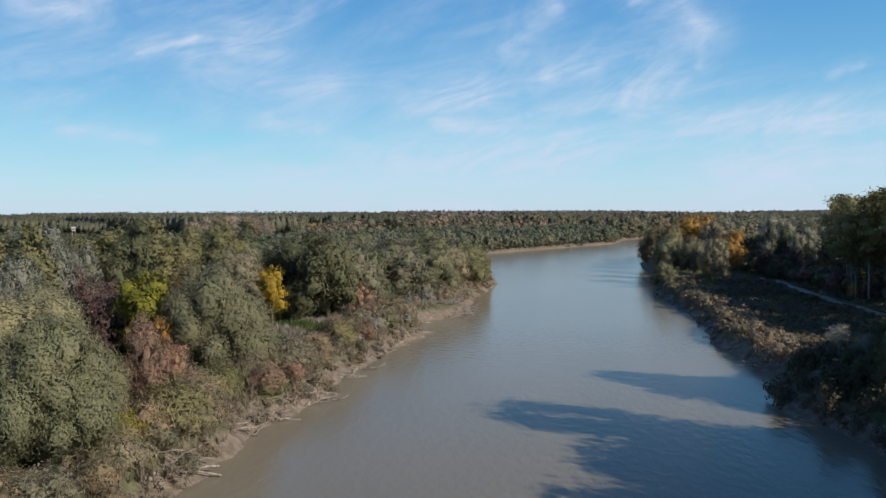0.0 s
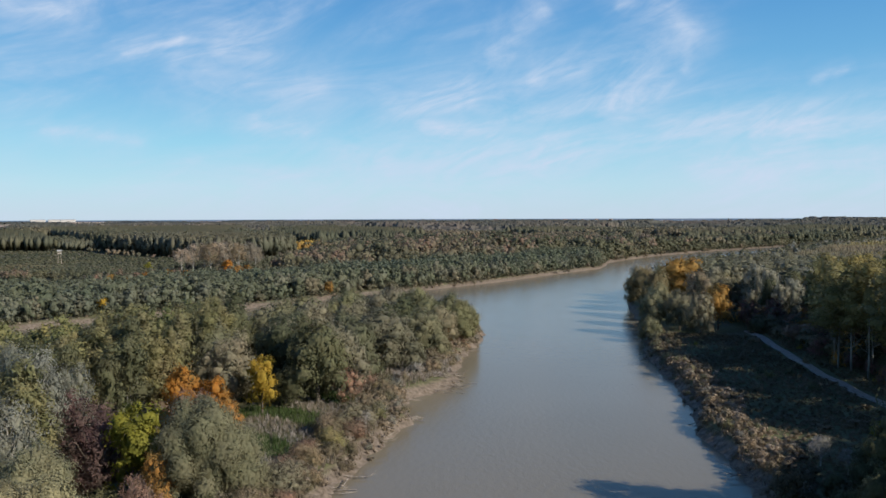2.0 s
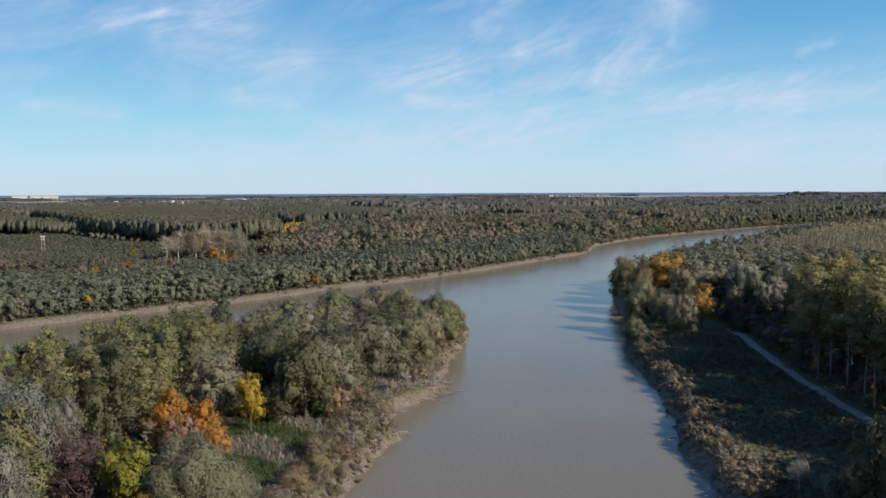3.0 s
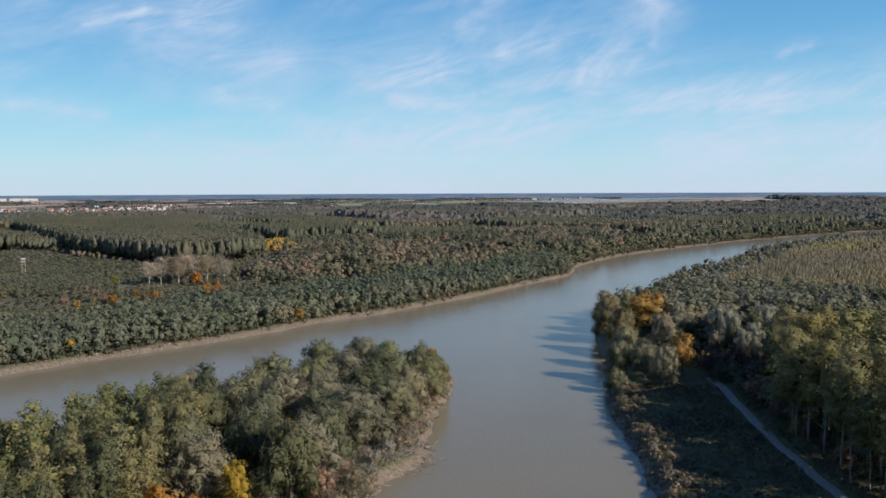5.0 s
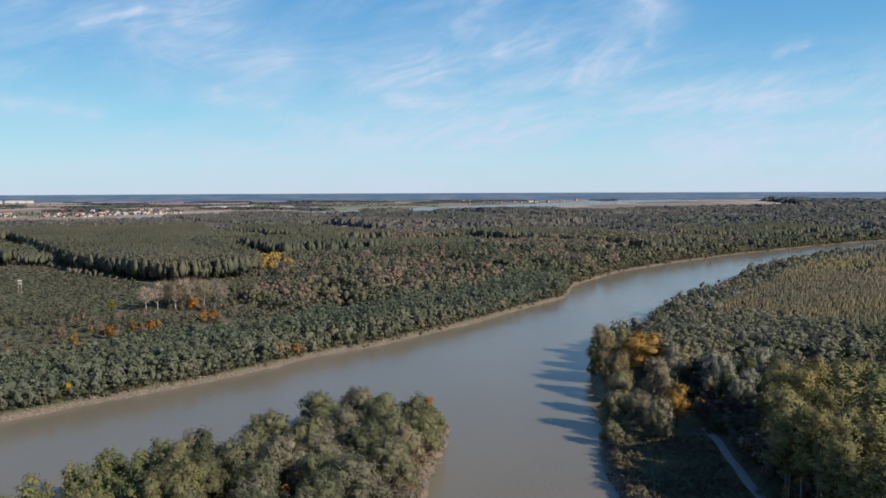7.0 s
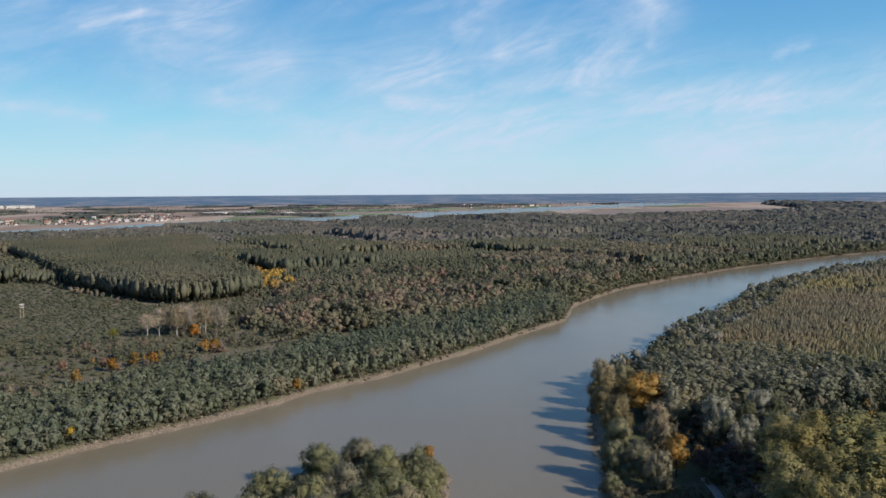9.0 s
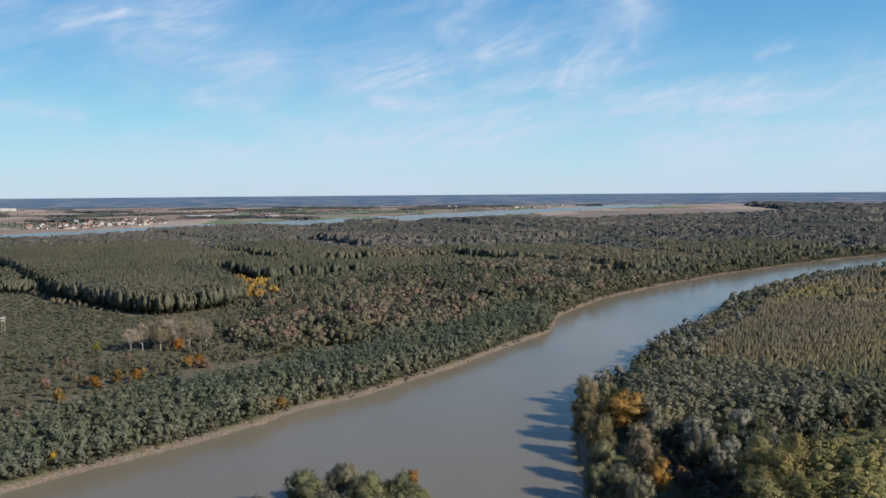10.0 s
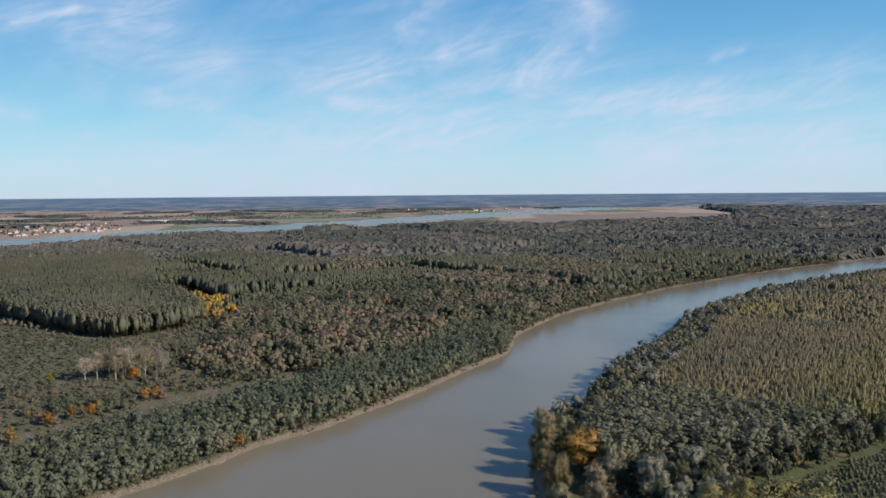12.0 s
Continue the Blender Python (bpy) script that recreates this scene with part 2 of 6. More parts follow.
def ground_material():
    m, nt, N, L, out = material("ground_soil")
    p = N("ShaderNodeBsdfPrincipled")
    geo = N("ShaderNodeNewGeometry")
    sep = N("ShaderNodeSeparateXYZ")
    L(geo.outputs["Position"], sep.inputs[0])
    n1, n2 = noise_at(nt, 0.12, 6), noise_at(nt, 1.3, 5)
    grass = ramp(nt, n1, [(0.3, (0.060, 0.072, 0.030)), (0.5, (0.105, 0.112, 0.050)), (0.7, (0.165, 0.155, 0.080))])
    grass = mixc(nt, 0.5, grass, ramp(nt, n2, [(0.3, (0.05, 0.060, 0.025)), (0.7, (0.150, 0.145, 0.080))]))
    clay = ramp(nt, n2, [(0.3, (0.11, 0.088, 0.066)), (0.7, (0.25, 0.20, 0.155))])
    # mud and clay on the slope of the bank
    wob = N("ShaderNodeMath")
    wob.operation = "MULTIPLY_ADD"
    L(n1, wob.inputs[0])
    wob.inputs[1].default_value = 1.6
    L(sep.outputs["Z"], wob.inputs[2])
    mr = N("ShaderNodeMapRange")
    mr.inputs["From Min"].default_value, mr.inputs["From Max"].default_value = 1.9, 2.7
    L(wob.outputs[0], mr.inputs[0])
    near = mixc(nt, mr.outputs[0], clay, grass)
    # open farmland beyond the second river
    mp = N("ShaderNodeMapping")
    mp.inputs["Rotation"].default_value = (0, 0, radians(-36))
    mp.inputs["Scale"].default_value = (1 / 150, 1 / 520, 0)
    L(geo.outputs["Position"], mp.inputs[0])
    vo = N("ShaderNodeTexVoronoi")
    vo.inputs["Scale"].default_value = 1.0
    vo.distance = "CHEBYCHEV"
    L(mp.outputs[0], vo.inputs["Vector"])
    cells = N("ShaderNodeSeparateColor")
    L(vo.outputs["Color"], cells.inputs[0])
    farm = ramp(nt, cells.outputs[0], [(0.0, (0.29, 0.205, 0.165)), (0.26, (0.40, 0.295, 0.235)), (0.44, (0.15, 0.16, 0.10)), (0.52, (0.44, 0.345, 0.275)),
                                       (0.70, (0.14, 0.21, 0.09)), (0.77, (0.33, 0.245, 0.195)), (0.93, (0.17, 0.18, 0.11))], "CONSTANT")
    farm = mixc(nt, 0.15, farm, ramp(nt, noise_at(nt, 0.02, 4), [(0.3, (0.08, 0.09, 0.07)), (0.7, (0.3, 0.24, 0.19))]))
    fy = N("ShaderNodeMapRange")
    fy.inputs["From Min"].default_value, fy.inputs["From Max"].default_value = 1500, 1700
    L(sep.outputs["Y"], fy.inputs[0])
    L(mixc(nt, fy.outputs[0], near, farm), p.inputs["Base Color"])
    p.inputs["Roughness"].default_value = 0.95
    p.inputs["Specular IOR Level"].default_value = 0.2
    b = N("ShaderNodeBump")
    b.inputs["Strength"].default_value, b.inputs["Distance"].default_value = 0.6, 0.25
    L(n2, b.inputs["Height"])
    L(b.outputs[0], p.inputs["Normal"])
    L(p.outputs[0], out.inputs[0])
    return m


def water_material():
    m, nt, N, L, out = material("river_water")
    p = N("ShaderNodeBsdfPrincipled")
    L(ramp(nt, noise_at(nt, 0.012, 4, (1, 0.5, 1), 0.5, 0.8), [(0.3, (0.186, 0.160, 0.112)), (0.7, (0.222, 0.190, 0.138))]), p.inputs["Base Color"])
    p.inputs["IOR"].default_value = 1.33
    p.inputs["Specular IOR Level"].default_value = 0.32
    # the wide second river lies open to the wind and is ruffled
    geo, sep, open_water = N("ShaderNodeNewGeometry"), N("ShaderNodeSeparateXYZ"), N("ShaderNodeMapRange")
    L(geo.outputs["Position"], sep.inputs[0])
    L(sep.outputs["Y"], open_water.inputs[0])
    open_water.inputs["From Min"].default_value, open_water.inputs["From Max"].default_value = 1250, 1700
    open_water.inputs["To Min"].default_value, open_water.inputs["To Max"].default_value = 0.17, 0.26
    L(open_water.outputs[0], p.inputs["Roughness"])
    fine = noise_at(nt, 1.1, 3, (1, 0.55, 1), 0.5, 0.3)
    calm = noise_at(nt, 0.03, 3, (1, 0.4, 1))
    amp = N("ShaderNodeMapRange")
    amp.inputs["From Min"].default_value, amp.inputs["From Max"].default_value = 0.35, 0.7
    amp.inputs["To Min"].default_value, amp.inputs["To Max"].default_value = 0.35, 1.0
    L(calm, amp.inputs[0])
    b = N("ShaderNodeBump")
    b.inputs["Distance"].default_value = 0.08
    L(amp.outputs[0], b.inputs["Strength"])
    L(fine, b.inputs["Height"])
    L(b.outputs[0], p.inputs["Normal"])
    L(p.outputs[0], out.inputs[0])
    return m


GROUND, WATER = ground_material(), water_material()
LEAF = {
    "willow": leaf_material("willow_leaves", (0.152, 0.160, 0.082), (0.290, 0.292, 0.156), (0.236, 0.226, 0.124)),
    "greenwillow": leaf_material("green_willow_leaves", (0.122, 0.138, 0.064), (0.240, 0.252, 0.124), (0.192, 0.192, 0.098)),
    "paleolive": leaf_material("pale_olive_willow_leaves", (0.205, 0.208, 0.102), (0.400, 0.386, 0.205), (0.318, 0.296, 0.160)),
    "greywillow": leaf_material("grey_willow_leaves", (0.176, 0.174, 0.100), (0.330, 0.312, 0.184), (0.280, 0.248, 0.154)),
    "darkgreen": leaf_material("dark_green_leaves", (0.084, 0.098, 0.046), (0.168, 0.182, 0.090), (0.128, 0.130, 0.066)),
    "poplar": leaf_material("poplar_leaves", (0.155, 0.162, 0.066), (0.300, 0.288, 0.118), (0.266, 0.236, 0.116)),
    "yellowpoplar": leaf_material("yellowing_poplar_leaves", (0.170, 0.160, 0.052), (0.310, 0.275, 0.098), (0.215, 0.190, 0.080)),
    "silver": leaf_material("silver_poplar_leaves", (0.172, 0.187, 0.118), (0.377, 0.384, 0.294), (0.230, 0.230, 0.147)),
    "yellow": leaf_material("yellow_leaves", (0.38, 0.26, 0.03), (0.58, 0.41, 0.06), (0.25, 0.23, 0.04)),
    "lime": leaf_material("lime_yellow_leaves", (0.26, 0.25, 0.03), (0.44, 0.40, 0.06), (0.16, 0.17, 0.03)),
    "orange": leaf_material("orange_leaves", (0.36, 0.16, 0.028), (0.54, 0.27, 0.045), (0.27, 0.17, 0.045)),
    "dullorange": leaf_material("dull_orange_leaves", (0.31, 0.185, 0.042), (0.46, 0.285, 0.07), (0.22, 0.175, 0.06)),
    "ochre": leaf_material("ochre_leaves", (0.321, 0.175, 0.044), (0.525, 0.306, 0.081), (0.190, 0.160, 0.058)),
    "russet": leaf_material("russet_leaves", (0.285, 0.172, 0.106), (0.455, 0.295, 0.19), (0.22, 0.175, 0.11)),
    "plum": leaf_material("plum_brown_leaves", (0.181, 0.105, 0.085), (0.313, 0.186, 0.152), (0.172, 0.133, 0.095)),
    "olive": leaf_material("olive_brown_leaves", (0.150, 0.135, 0.064), (0.275, 0.238, 0.112), (0.225, 0.185, 0.085)),
    "tan": leaf_material("tan_scrub_leaves", (0.218, 0.177, 0.100), (0.420, 0.336, 0.210), (0.168, 0.168, 0.084)),
    "cream": leaf_material("cream_autumn_leaves", (0.36, 0.30, 0.20), (0.56, 0.48, 0.34), (0.28, 0.24, 0.15)),
    "pale": leaf_material("pale_reed_leaves", (0.224, 0.224, 0.179), (0.449, 0.427, 0.348), (0.190, 0.202, 0.123)),
}
BARK = bark_material("brown_bark", (0.06, 0.05, 0.038), (0.16, 0.135, 0.105))
GREY_BARK = bark_material("grey_bark", (0.13, 0.12, 0.10), (0.27, 0.25, 0.215))
PALE_BARK = bark_material("pale_bark", (0.22, 0.205, 0.175), (0.44, 0.415, 0.37))
DRIFT = bark_material("bleached_driftwood", (0.15, 0.125, 0.10), (0.33, 0.285, 0.235))
PAL_STRIP = wood_palette("bank_willow_wood", [(0.0, (0.104, 0.126, 0.070)), (0.5, (0.138, 0.160, 0.092)), (0.85, (0.168, 0.182, 0.118)), (1.0, (0.215, 0.188, 0.106))])
PAL_MIX = wood_palette("mixed_wood", [(0.0, (0.072, 0.086, 0.048)), (0.25, (0.128, 0.136, 0.076)), (0.45, (0.178, 0.168, 0.100)), (0.62, (0.226, 0.184, 0.122)),
                                      (0.78, (0.250, 0.178, 0.116)), (0.90, (0.238, 0.244, 0.183)), (0.97, (0.36, 0.22, 0.045)), (1.0, (0.42, 0.31, 0.07))])
PAL_PLANT = wood_palette("plantation_wood", [(0.0, (0.110, 0.122, 0.070)), (0.35, (0.148, 0.152, 0.090)), (0.6, (0.190, 0.180, 0.115)), (0.8, (0.225, 0.195, 0.140)), (1.0, (0.265, 0.212, 0.172))])
PAL_THIN = wood_palette("thin_poplar_wood", [(0.0, (0.270, 0.256, 0.098)), (0.4, (0.262, 0.238, 0.128)), (0.75, (0.254, 0.226, 0.140)), (1.0, (0.268, 0.244, 0.168))], 0.48)
PAL_SILVER = wood_palette("silver_wood", [(0.0, (0.122, 0.134, 0.072)), (0.4, (0.158, 0.166, 0.096)), (1.0, (0.205, 0.208, 0.136))])
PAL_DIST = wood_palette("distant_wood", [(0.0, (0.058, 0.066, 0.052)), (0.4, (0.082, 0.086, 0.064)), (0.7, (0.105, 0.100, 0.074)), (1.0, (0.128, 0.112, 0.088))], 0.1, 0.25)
TRACK = plain_material("pale_gravel", (0.21, 0.185, 0.155), (0.34, 0.305, 0.26), 1.5)

# ---- plan: banks of the rivers, counter-clockwise water outlines ----
FAR_BANK = [(-900, -500), (-420, -60), (-247, 97), (-167, 189), (-134, 236), (-121, 249), (-109, 261), (-96, 274), (-81, 287), (-65, 303), (-47, 323), (-37, 339),
            (-26, 349), (-14, 358), (-2, 371), (11, 387), (26, 405), (43, 426), (61, 453), (83, 484), (107, 517), (117, 546), (123, 570), (128, 582), (152, 622), (188, 676), (224, 714),
            (264, 757), (308, 797), (357, 843), (407, 880), (474, 934), (534, 978), (598, 1019), (720, 1090), (820, 1152), (1300, 1345), (2600, 1750)]
RIGHT_BANK = [(2600, 1420), (1300, 1110), (640, 906), (555, 852), (470, 797), (396, 740), (340, 686), (262, 606), (242, 566), (203, 508), (152, 444),
              (108, 372), (90, 346), (79, 325), (71, 288), (64, 240), (57, 213), (52, 195), (48.5, 160), (46, 140), (42, 125), (41.5, 110), (40, 100),
              (35, 82), (36.5, 72), (38, 50), (40, 0), (42, -700)]
LEFT_BANK = [(-45, -700), (-30, -100), (-24, 20), (-20, 57), (-18.5, 66), (-18.5, 75), (-16, 81), (-13.5, 87), (-12.5, 102), (-10, 111), (-7.5, 122),
             (-4, 133), (-5.5, 149), (-2, 153), (2, 159), (4.5, 165), (5, 178), (9.3, 205), (13.5, 223), (14, 232), (9, 243), (-5, 247), (-25, 241),
             (-45, 216), (-58, 196), (-72, 174), (-86, 156), (-112, 128), (-160, 82), (-240, 5), (-420, -160), (-900, -620)]
RIVER = np.array(FAR_BANK + RIGHT_BANK + LEFT_BANK, float)
RIVER_2 = np.array([(-1700, 250), (-800, 2000 - 188 - 160), (-543, 1812), (-358, 2130), (-171, 2352), (154, 2698), (714, 3462), (1494, 4435), (2500, 5700),
                    (2240, 5900), (1237, 4623), (457, 3650), (-103, 2886), (-428, 2540), (-615, 2318), (-800, 2000), (-1050, 1750), (-2000, 450)], float)


def seg_dist(P, poly):
    best = np.full(len(P), 1e9)
    for a, b in zip(poly, np.roll(poly, -1, 0)):
        ab = b - a
        t = np.clip(((P - a) @ ab) / (ab @ ab), 0, 1)
        best = np.minimum(best, np.linalg.norm(P - a - t[:, None] * ab, axis=1))
    return best


def inside(P, poly):
    res = np.zeros(len(P), bool)
    x, y = P[:, 0], P[:, 1]
    for (x0, y0), (x1, y1) in zip(poly, np.roll(poly, -1, 0)):
        if y0 == y1:
            continue
        res ^= ((y0 > y) != (y1 > y)) & (x < (x1 - x0) * (y - y0) / (y1 - y0) + x0)
    return res


def shore(P):
    """Distance to the waterline: positive on land, negative on water."""
    P = np.asarray(P, float).reshape(-1, 2)
    wob = 0.9 * np.sin(P[:, 0] * 0.61 + 1.3 * np.sin(P[:, 1] * 0.37)) + 0.7 * np.sin(P[:, 1] * 0.83 + P[:, 0] * 0.29)
    d1 = seg_dist(P, RIVER) * np.where(inside(P, RIVER), -1, 1)
    d2 = seg_dist(P, RIVER_2) * np.where(inside(P, RIVER_2), -1, 1)
    return np.minimum(d1, d2) + wob * 0.6


def land_height(P, d=None):
    P = np.asarray(P, float).reshape(-1, 2)
    d = shore(P) if d is None else d
    t = np.clip(d / 2.0, 0, 1)
    up = 0.15 + 2.0 * t * t * (3 - 2 * t)
    x, y = P[:, 0], P[:, 1]
    bumps = 0.16 * np.sin(x * 0.21 + np.sin(y * 0.13)) + 0.13 * np.sin(y * 0.33 + x * 0.11) + 0.10 * np.sin(x * 0.47 - y * 0.39)
    up *= np.where(inside(P, np.array(FAR_BANK + [(2600, 9000), (-9000, 9000), (-9000, -500)], float)), 0.72, 1.0)
    return np.where(d > 0, up + bumps * t, np.maximum(0.15 + d * 0.3, -2.5))


def gz(x, y):
    return float(land_height([(x, y)])[0])


# ---- mesh helpers ----
def mesh_np(name, V, F, mats, tint=None, mat_index=None, smooth=False, normals=None):
    """A mesh from arrays of corners and of faces with the same number of corners."""
    me = bpy.data.meshes.new(name)
    V, F = np.asarray(V, np.float32), np.asarray(F, np.int32)
    k = F.shape[1]
    me.vertices.add(len(V))
    me.vertices.foreach_set("co", V.ravel())
    me.loops.add(F.size)
    me.loops.foreach_set("vertex_index", F.ravel())
    me.polygons.add(len(F))
    me.polygons.foreach_set("loop_start", np.arange(0, F.size, k, dtype=np.int32))
    me.polygons.foreach_set("use_smooth", np.full(len(F), smooth))
    for m in mats:
        me.materials.append(m)
    if mat_index is not None:
        me.polygons.foreach_set("material_index", np.asarray(mat_index, np.int32))
    if tint is not None:
        att = me.attributes.new("tint", "FLOAT", "POINT")
        att.data.foreach_set("value", np.asarray(tint, np.float32))
    me.update(calc_edges=True)
    if normals is not None:
        att = me.attributes.new("custom_normal", "FLOAT_VECTOR", "POINT")
        att.data.foreach_set("vector", np.asarray(normals, np.float32).ravel())
    return me


def soft_normals(V, F, lobes, own=0.3):
    """Leaf normals that follow the rounded leaf masses; turns each face outwards too."""
    C, R = np.array([l[0] for l in lobes]), np.array([l[1] for l in lobes])
    best, n = np.full(len(V), 1e9), np.zeros_like(V)
    for c, r in zip(C, R):
        q = (V - c) / r
        d = np.einsum("ij,ij->i", q, q)
        near = d < best
        best[near] = d[near]
        n[near] = (q / r)[near]
    n /= np.linalg.norm(n, axis=1)[:, None] + 1e-9
    whole = (V - V.mean(0)) / (V.std(0) + 1e-6) ** 2
    whole /= np.linalg.norm(whole, axis=1)[:, None] + 1e-9
    n = n * 0.7 + whole * 0.3
    g = np.cross(V[F[:, 1]] - V[F[:, 0]], V[F[:, 2]] - V[F[:, 0]])
    g /= np.linalg.norm(g, axis=1)[:, None] + 1e-12
    turn = np.einsum("ij,ij->i", g, n[F].mean(1)) < 0
    F = np.where(turn[:, None], F[:, ::-1], F)
    g[turn] *= -1
    add = np.zeros_like(V)
    for k in range(3):
        np.add.at(add, F[:, k], g)
    add /= np.linalg.norm(add, axis=1)[:, None] + 1e-9
    n = n * (1 - own) + add * own
    return F, n / (np.linalg.norm(n, axis=1)[:, None] + 1e-9)


def part(name, me, parent, label="", mat=None):
    ob = new(name, me)
    ob.parent = parent
    if mat is not None:
        ob.material_slots[0].link = "OBJECT"
        ob.material_slots[0].material = mat
    if label:
        tagged(ob, label)
    return ob


def ico(level):
    bm = bmesh.new()
    bmesh.ops.create_icosphere(bm, subdivisions=level, radius=1)
    V = np.array([v.co[:] for v in bm.verts])
    F = np.array([[v.index for v in f.verts] for f in bm.faces])
    bm.free()
    return V, F


ICO1, ICO2 = ico(1), ico(2)


def tube(points, radii, sides=6):
    """A tapered bent tube, as triangles."""
    P, V, F = [Vector(p) for p in points], [], []
    for i, p in enumerate(P):
        way = (P[min(i + 1, len(P) - 1)] - P[max(i - 1, 0)]).normalized()
        side = way.cross(Vector((0.31, 0.95, 0.1))).normalized()
        other = way.cross(side)
        for k in range(sides):
            a = 2 * math.pi * k / sides
            V.append(p + (side * math.cos(a) + other * math.sin(a)) * radii[i])
    for i in range(len(P) - 1):
        for k in range(sides):
            a, b = i * sides + k, i * sides + (k + 1) % sides
            F += [(a, b, b + sides), (a, b + sides, a + sides)]
    n = len(V)
    V.append(P[-1])
    F += [(n - sides + k, n - sides + (k + 1) % sides, n) for k in range(sides)]
    return np.array([v[:] for v in V]), np.array(F)


def join(pieces):
    V, F, n = [], [], 0
    for v, f in pieces:
        V.append(v)
        F.append(f + n)
        n += len(v)
    return np.concatenate(V), np.concatenate(F)


def flakes(rng, lobes, count, size, out_bias=1.0, cut=0.8, hang=0.0):
    """Leaf clumps as small triangles spread over the skins of lobes (centre, radii)."""
    C, R = np.array([l[0] for l in lobes]), np.array([l[1] for l in lobes])
    area = R[:, 0] * R[:, 1] + R[:, 0] * R[:, 2] + R[:, 1] * R[:, 2]
    which = rng.choice(len(lobes), count * 2, p=area / area.sum())
    d = rng.normal(size=(count * 2, 3))
    d /= np.linalg.norm(d, axis=1)[:, None]
    depth = 1.0 - 0.28 * rng.random(count * 2) ** 1.6
    wob = 1 + 0.13 * np.sin(d[:, 0] * 7 + which * 2.1) * np.sin(d[:, 1] * 6 + which) + 0.10 * np.sin(d[:, 2] * 9 + which * 1.3)
    P = C[which] + d * R[which] * (depth * wob)[:, None]
    keep = np.ones(len(P), bool)
    for i in range(len(lobes)):
        q = (P - C[i]) / R[i]
        keep &= ~((np.einsum("ij,ij->i", q, q) < cut ** 2) & (which != i))
    keep &= P[:, 2] > 0.02
    P, d, which = P[keep][:count], d[keep][:count], which[keep][:count]
    nrm = d / R[which]
    nrm /= np.linalg.norm(nrm, axis=1)[:, None]
    nrm = nrm * out_bias + rng.normal(size=P.shape) * 0.40 + np.array([0, 0, 0.3])
    nrm /= np.linalg.norm(nrm, axis=1)[:, None]
    a = np.cross(nrm, rng.normal(size=P.shape))
    a /= np.linalg.norm(a, axis=1)[:, None]
    b = np.cross(nrm, a)
    s = size * (0.6 + 0.8 * rng.random(len(P)))[:, None]
    down = np.array([0, 0, -hang])
    V = np.stack([P + a * s * 0.62, P - a * s * 0.35 + b * s * 0.55, P - a * s * 0.35 - b * s * 0.55 + down * s], 1).reshape(-1, 3)
    return V, np.arange(len(V)).reshape(-1, 3)


def sprays(rng, lobes, clusters, per, size, cluster_r, cut=0.85, ragged=0.10, slim=1.0, wild=0.32):
    """Leaf sprays: clusters of small leaf clumps over the skins of the lobes, with gaps between."""
    C, R = np.array([l[0] for l in lobes]), np.array([l[1] for l in lobes])
    area = R[:, 0] * R[:, 1] + R[:, 0] * R[:, 2] + R[:, 1] * R[:, 2]
    which = rng.choice(len(lobes), clusters * 2, p=area / area.sum())
    d = rng.normal(size=(clusters * 2, 3)) + np.array([0, 0, 0.15])
    d /= np.linalg.norm(d, axis=1)[:, None]
    K = C[which] + d * R[which] * (0.95 + ragged * rng.normal(size=clusters * 2))[:, None]
    keep = K[:, 2] > 0.15
    for i in range(len(lobes)):
        q = (K - C[i]) / R[i]
        keep &= ~((np.einsum("ij,ij->i", q, q) < cut ** 2) & (which != i))
    K, d = K[keep][:clusters], d[keep][:clusters]
    n = len(K) * per
    rad = cluster_r * (0.6 + 0.8 * rng.random(len(K)))
    off = rng.normal(size=(n, 3)) * np.array([0.6, 0.6, 0.48]) * np.repeat(rad, per)[:, None]
    P = np.repeat(K, per, 0) + off
    P[:, 2] = np.maximum(P[:, 2], 0.03)
    u = off / (np.linalg.norm(off, axis=1)[:, None] + 1e-6)
    nrm = u * 0.35 + np.repeat(d, per, 0) * 1.1 + rng.normal(size=(n, 3)) * wild + np.array([0, 0, 0.25])
    nrm /= np.linalg.norm(nrm, axis=1)[:, None]
    a = np.cross(nrm, rng.normal(size=(n, 3)))
    a /= np.linalg.norm(a, axis=1)[:, None]
    e = np.cross(nrm, a)
    s = size * (0.6 + 0.8 * rng.random(n))[:, None]
    V = np.stack([P + a * s * 0.75 * slim, P - a * s * 0.35 * slim + e * s * 0.5 / slim, P - a * s * 0.35 * slim - e * s * 0.5 / slim], 1).reshape(-1, 3)
    return V, np.arange(len(V)).reshape(-1, 3)


def cores(rng, lobes, shrink, base):
    """The closed leaf mass inside each lobe, lumpy."""
    out = []
    for c, r in lobes:
        v = base[0] * (shrink * (0.86 + 0.26 * rng.random((len(base[0]), 1))))
        out.append((v * np.array(r) + np.array(c), base[1]))
    return join(out)


def round_lobes(rng, n, h, r, low=0.0):
    """A broad, many-headed crown from the height low to h, r wide."""
    mid = (low + h) / 2
    lobes = [((0, 0, mid), (r * 0.62, r * 0.62, (h - low) * 0.42))]
    for i in range(n):
        a = 2.4 * i + rng.random() * 0.9
        f = (i + 0.5) / n
        z = low + (h - low) * (0.22 + 0.62 * f)
        rad = r * (0.68 if f < 0.55 else 0.40) * (0.8 + 0.4 * rng.random())
        k = r * ((0.30 if n < 15 else 0.24) + 0.20 * rng.random())
        lobes.append(((math.cos(a) * rad, math.sin(a) * rad, z), (k, k, k * (0.9 + 0.5 * rng.random()))))
    fit = (h * 0.965) / max(c[2] + s[2] for c, s in lobes)
    return [((c[0], c[1], c[2] * fit), (s[0], s[1], s[2] * fit)) for c, s in lobes]


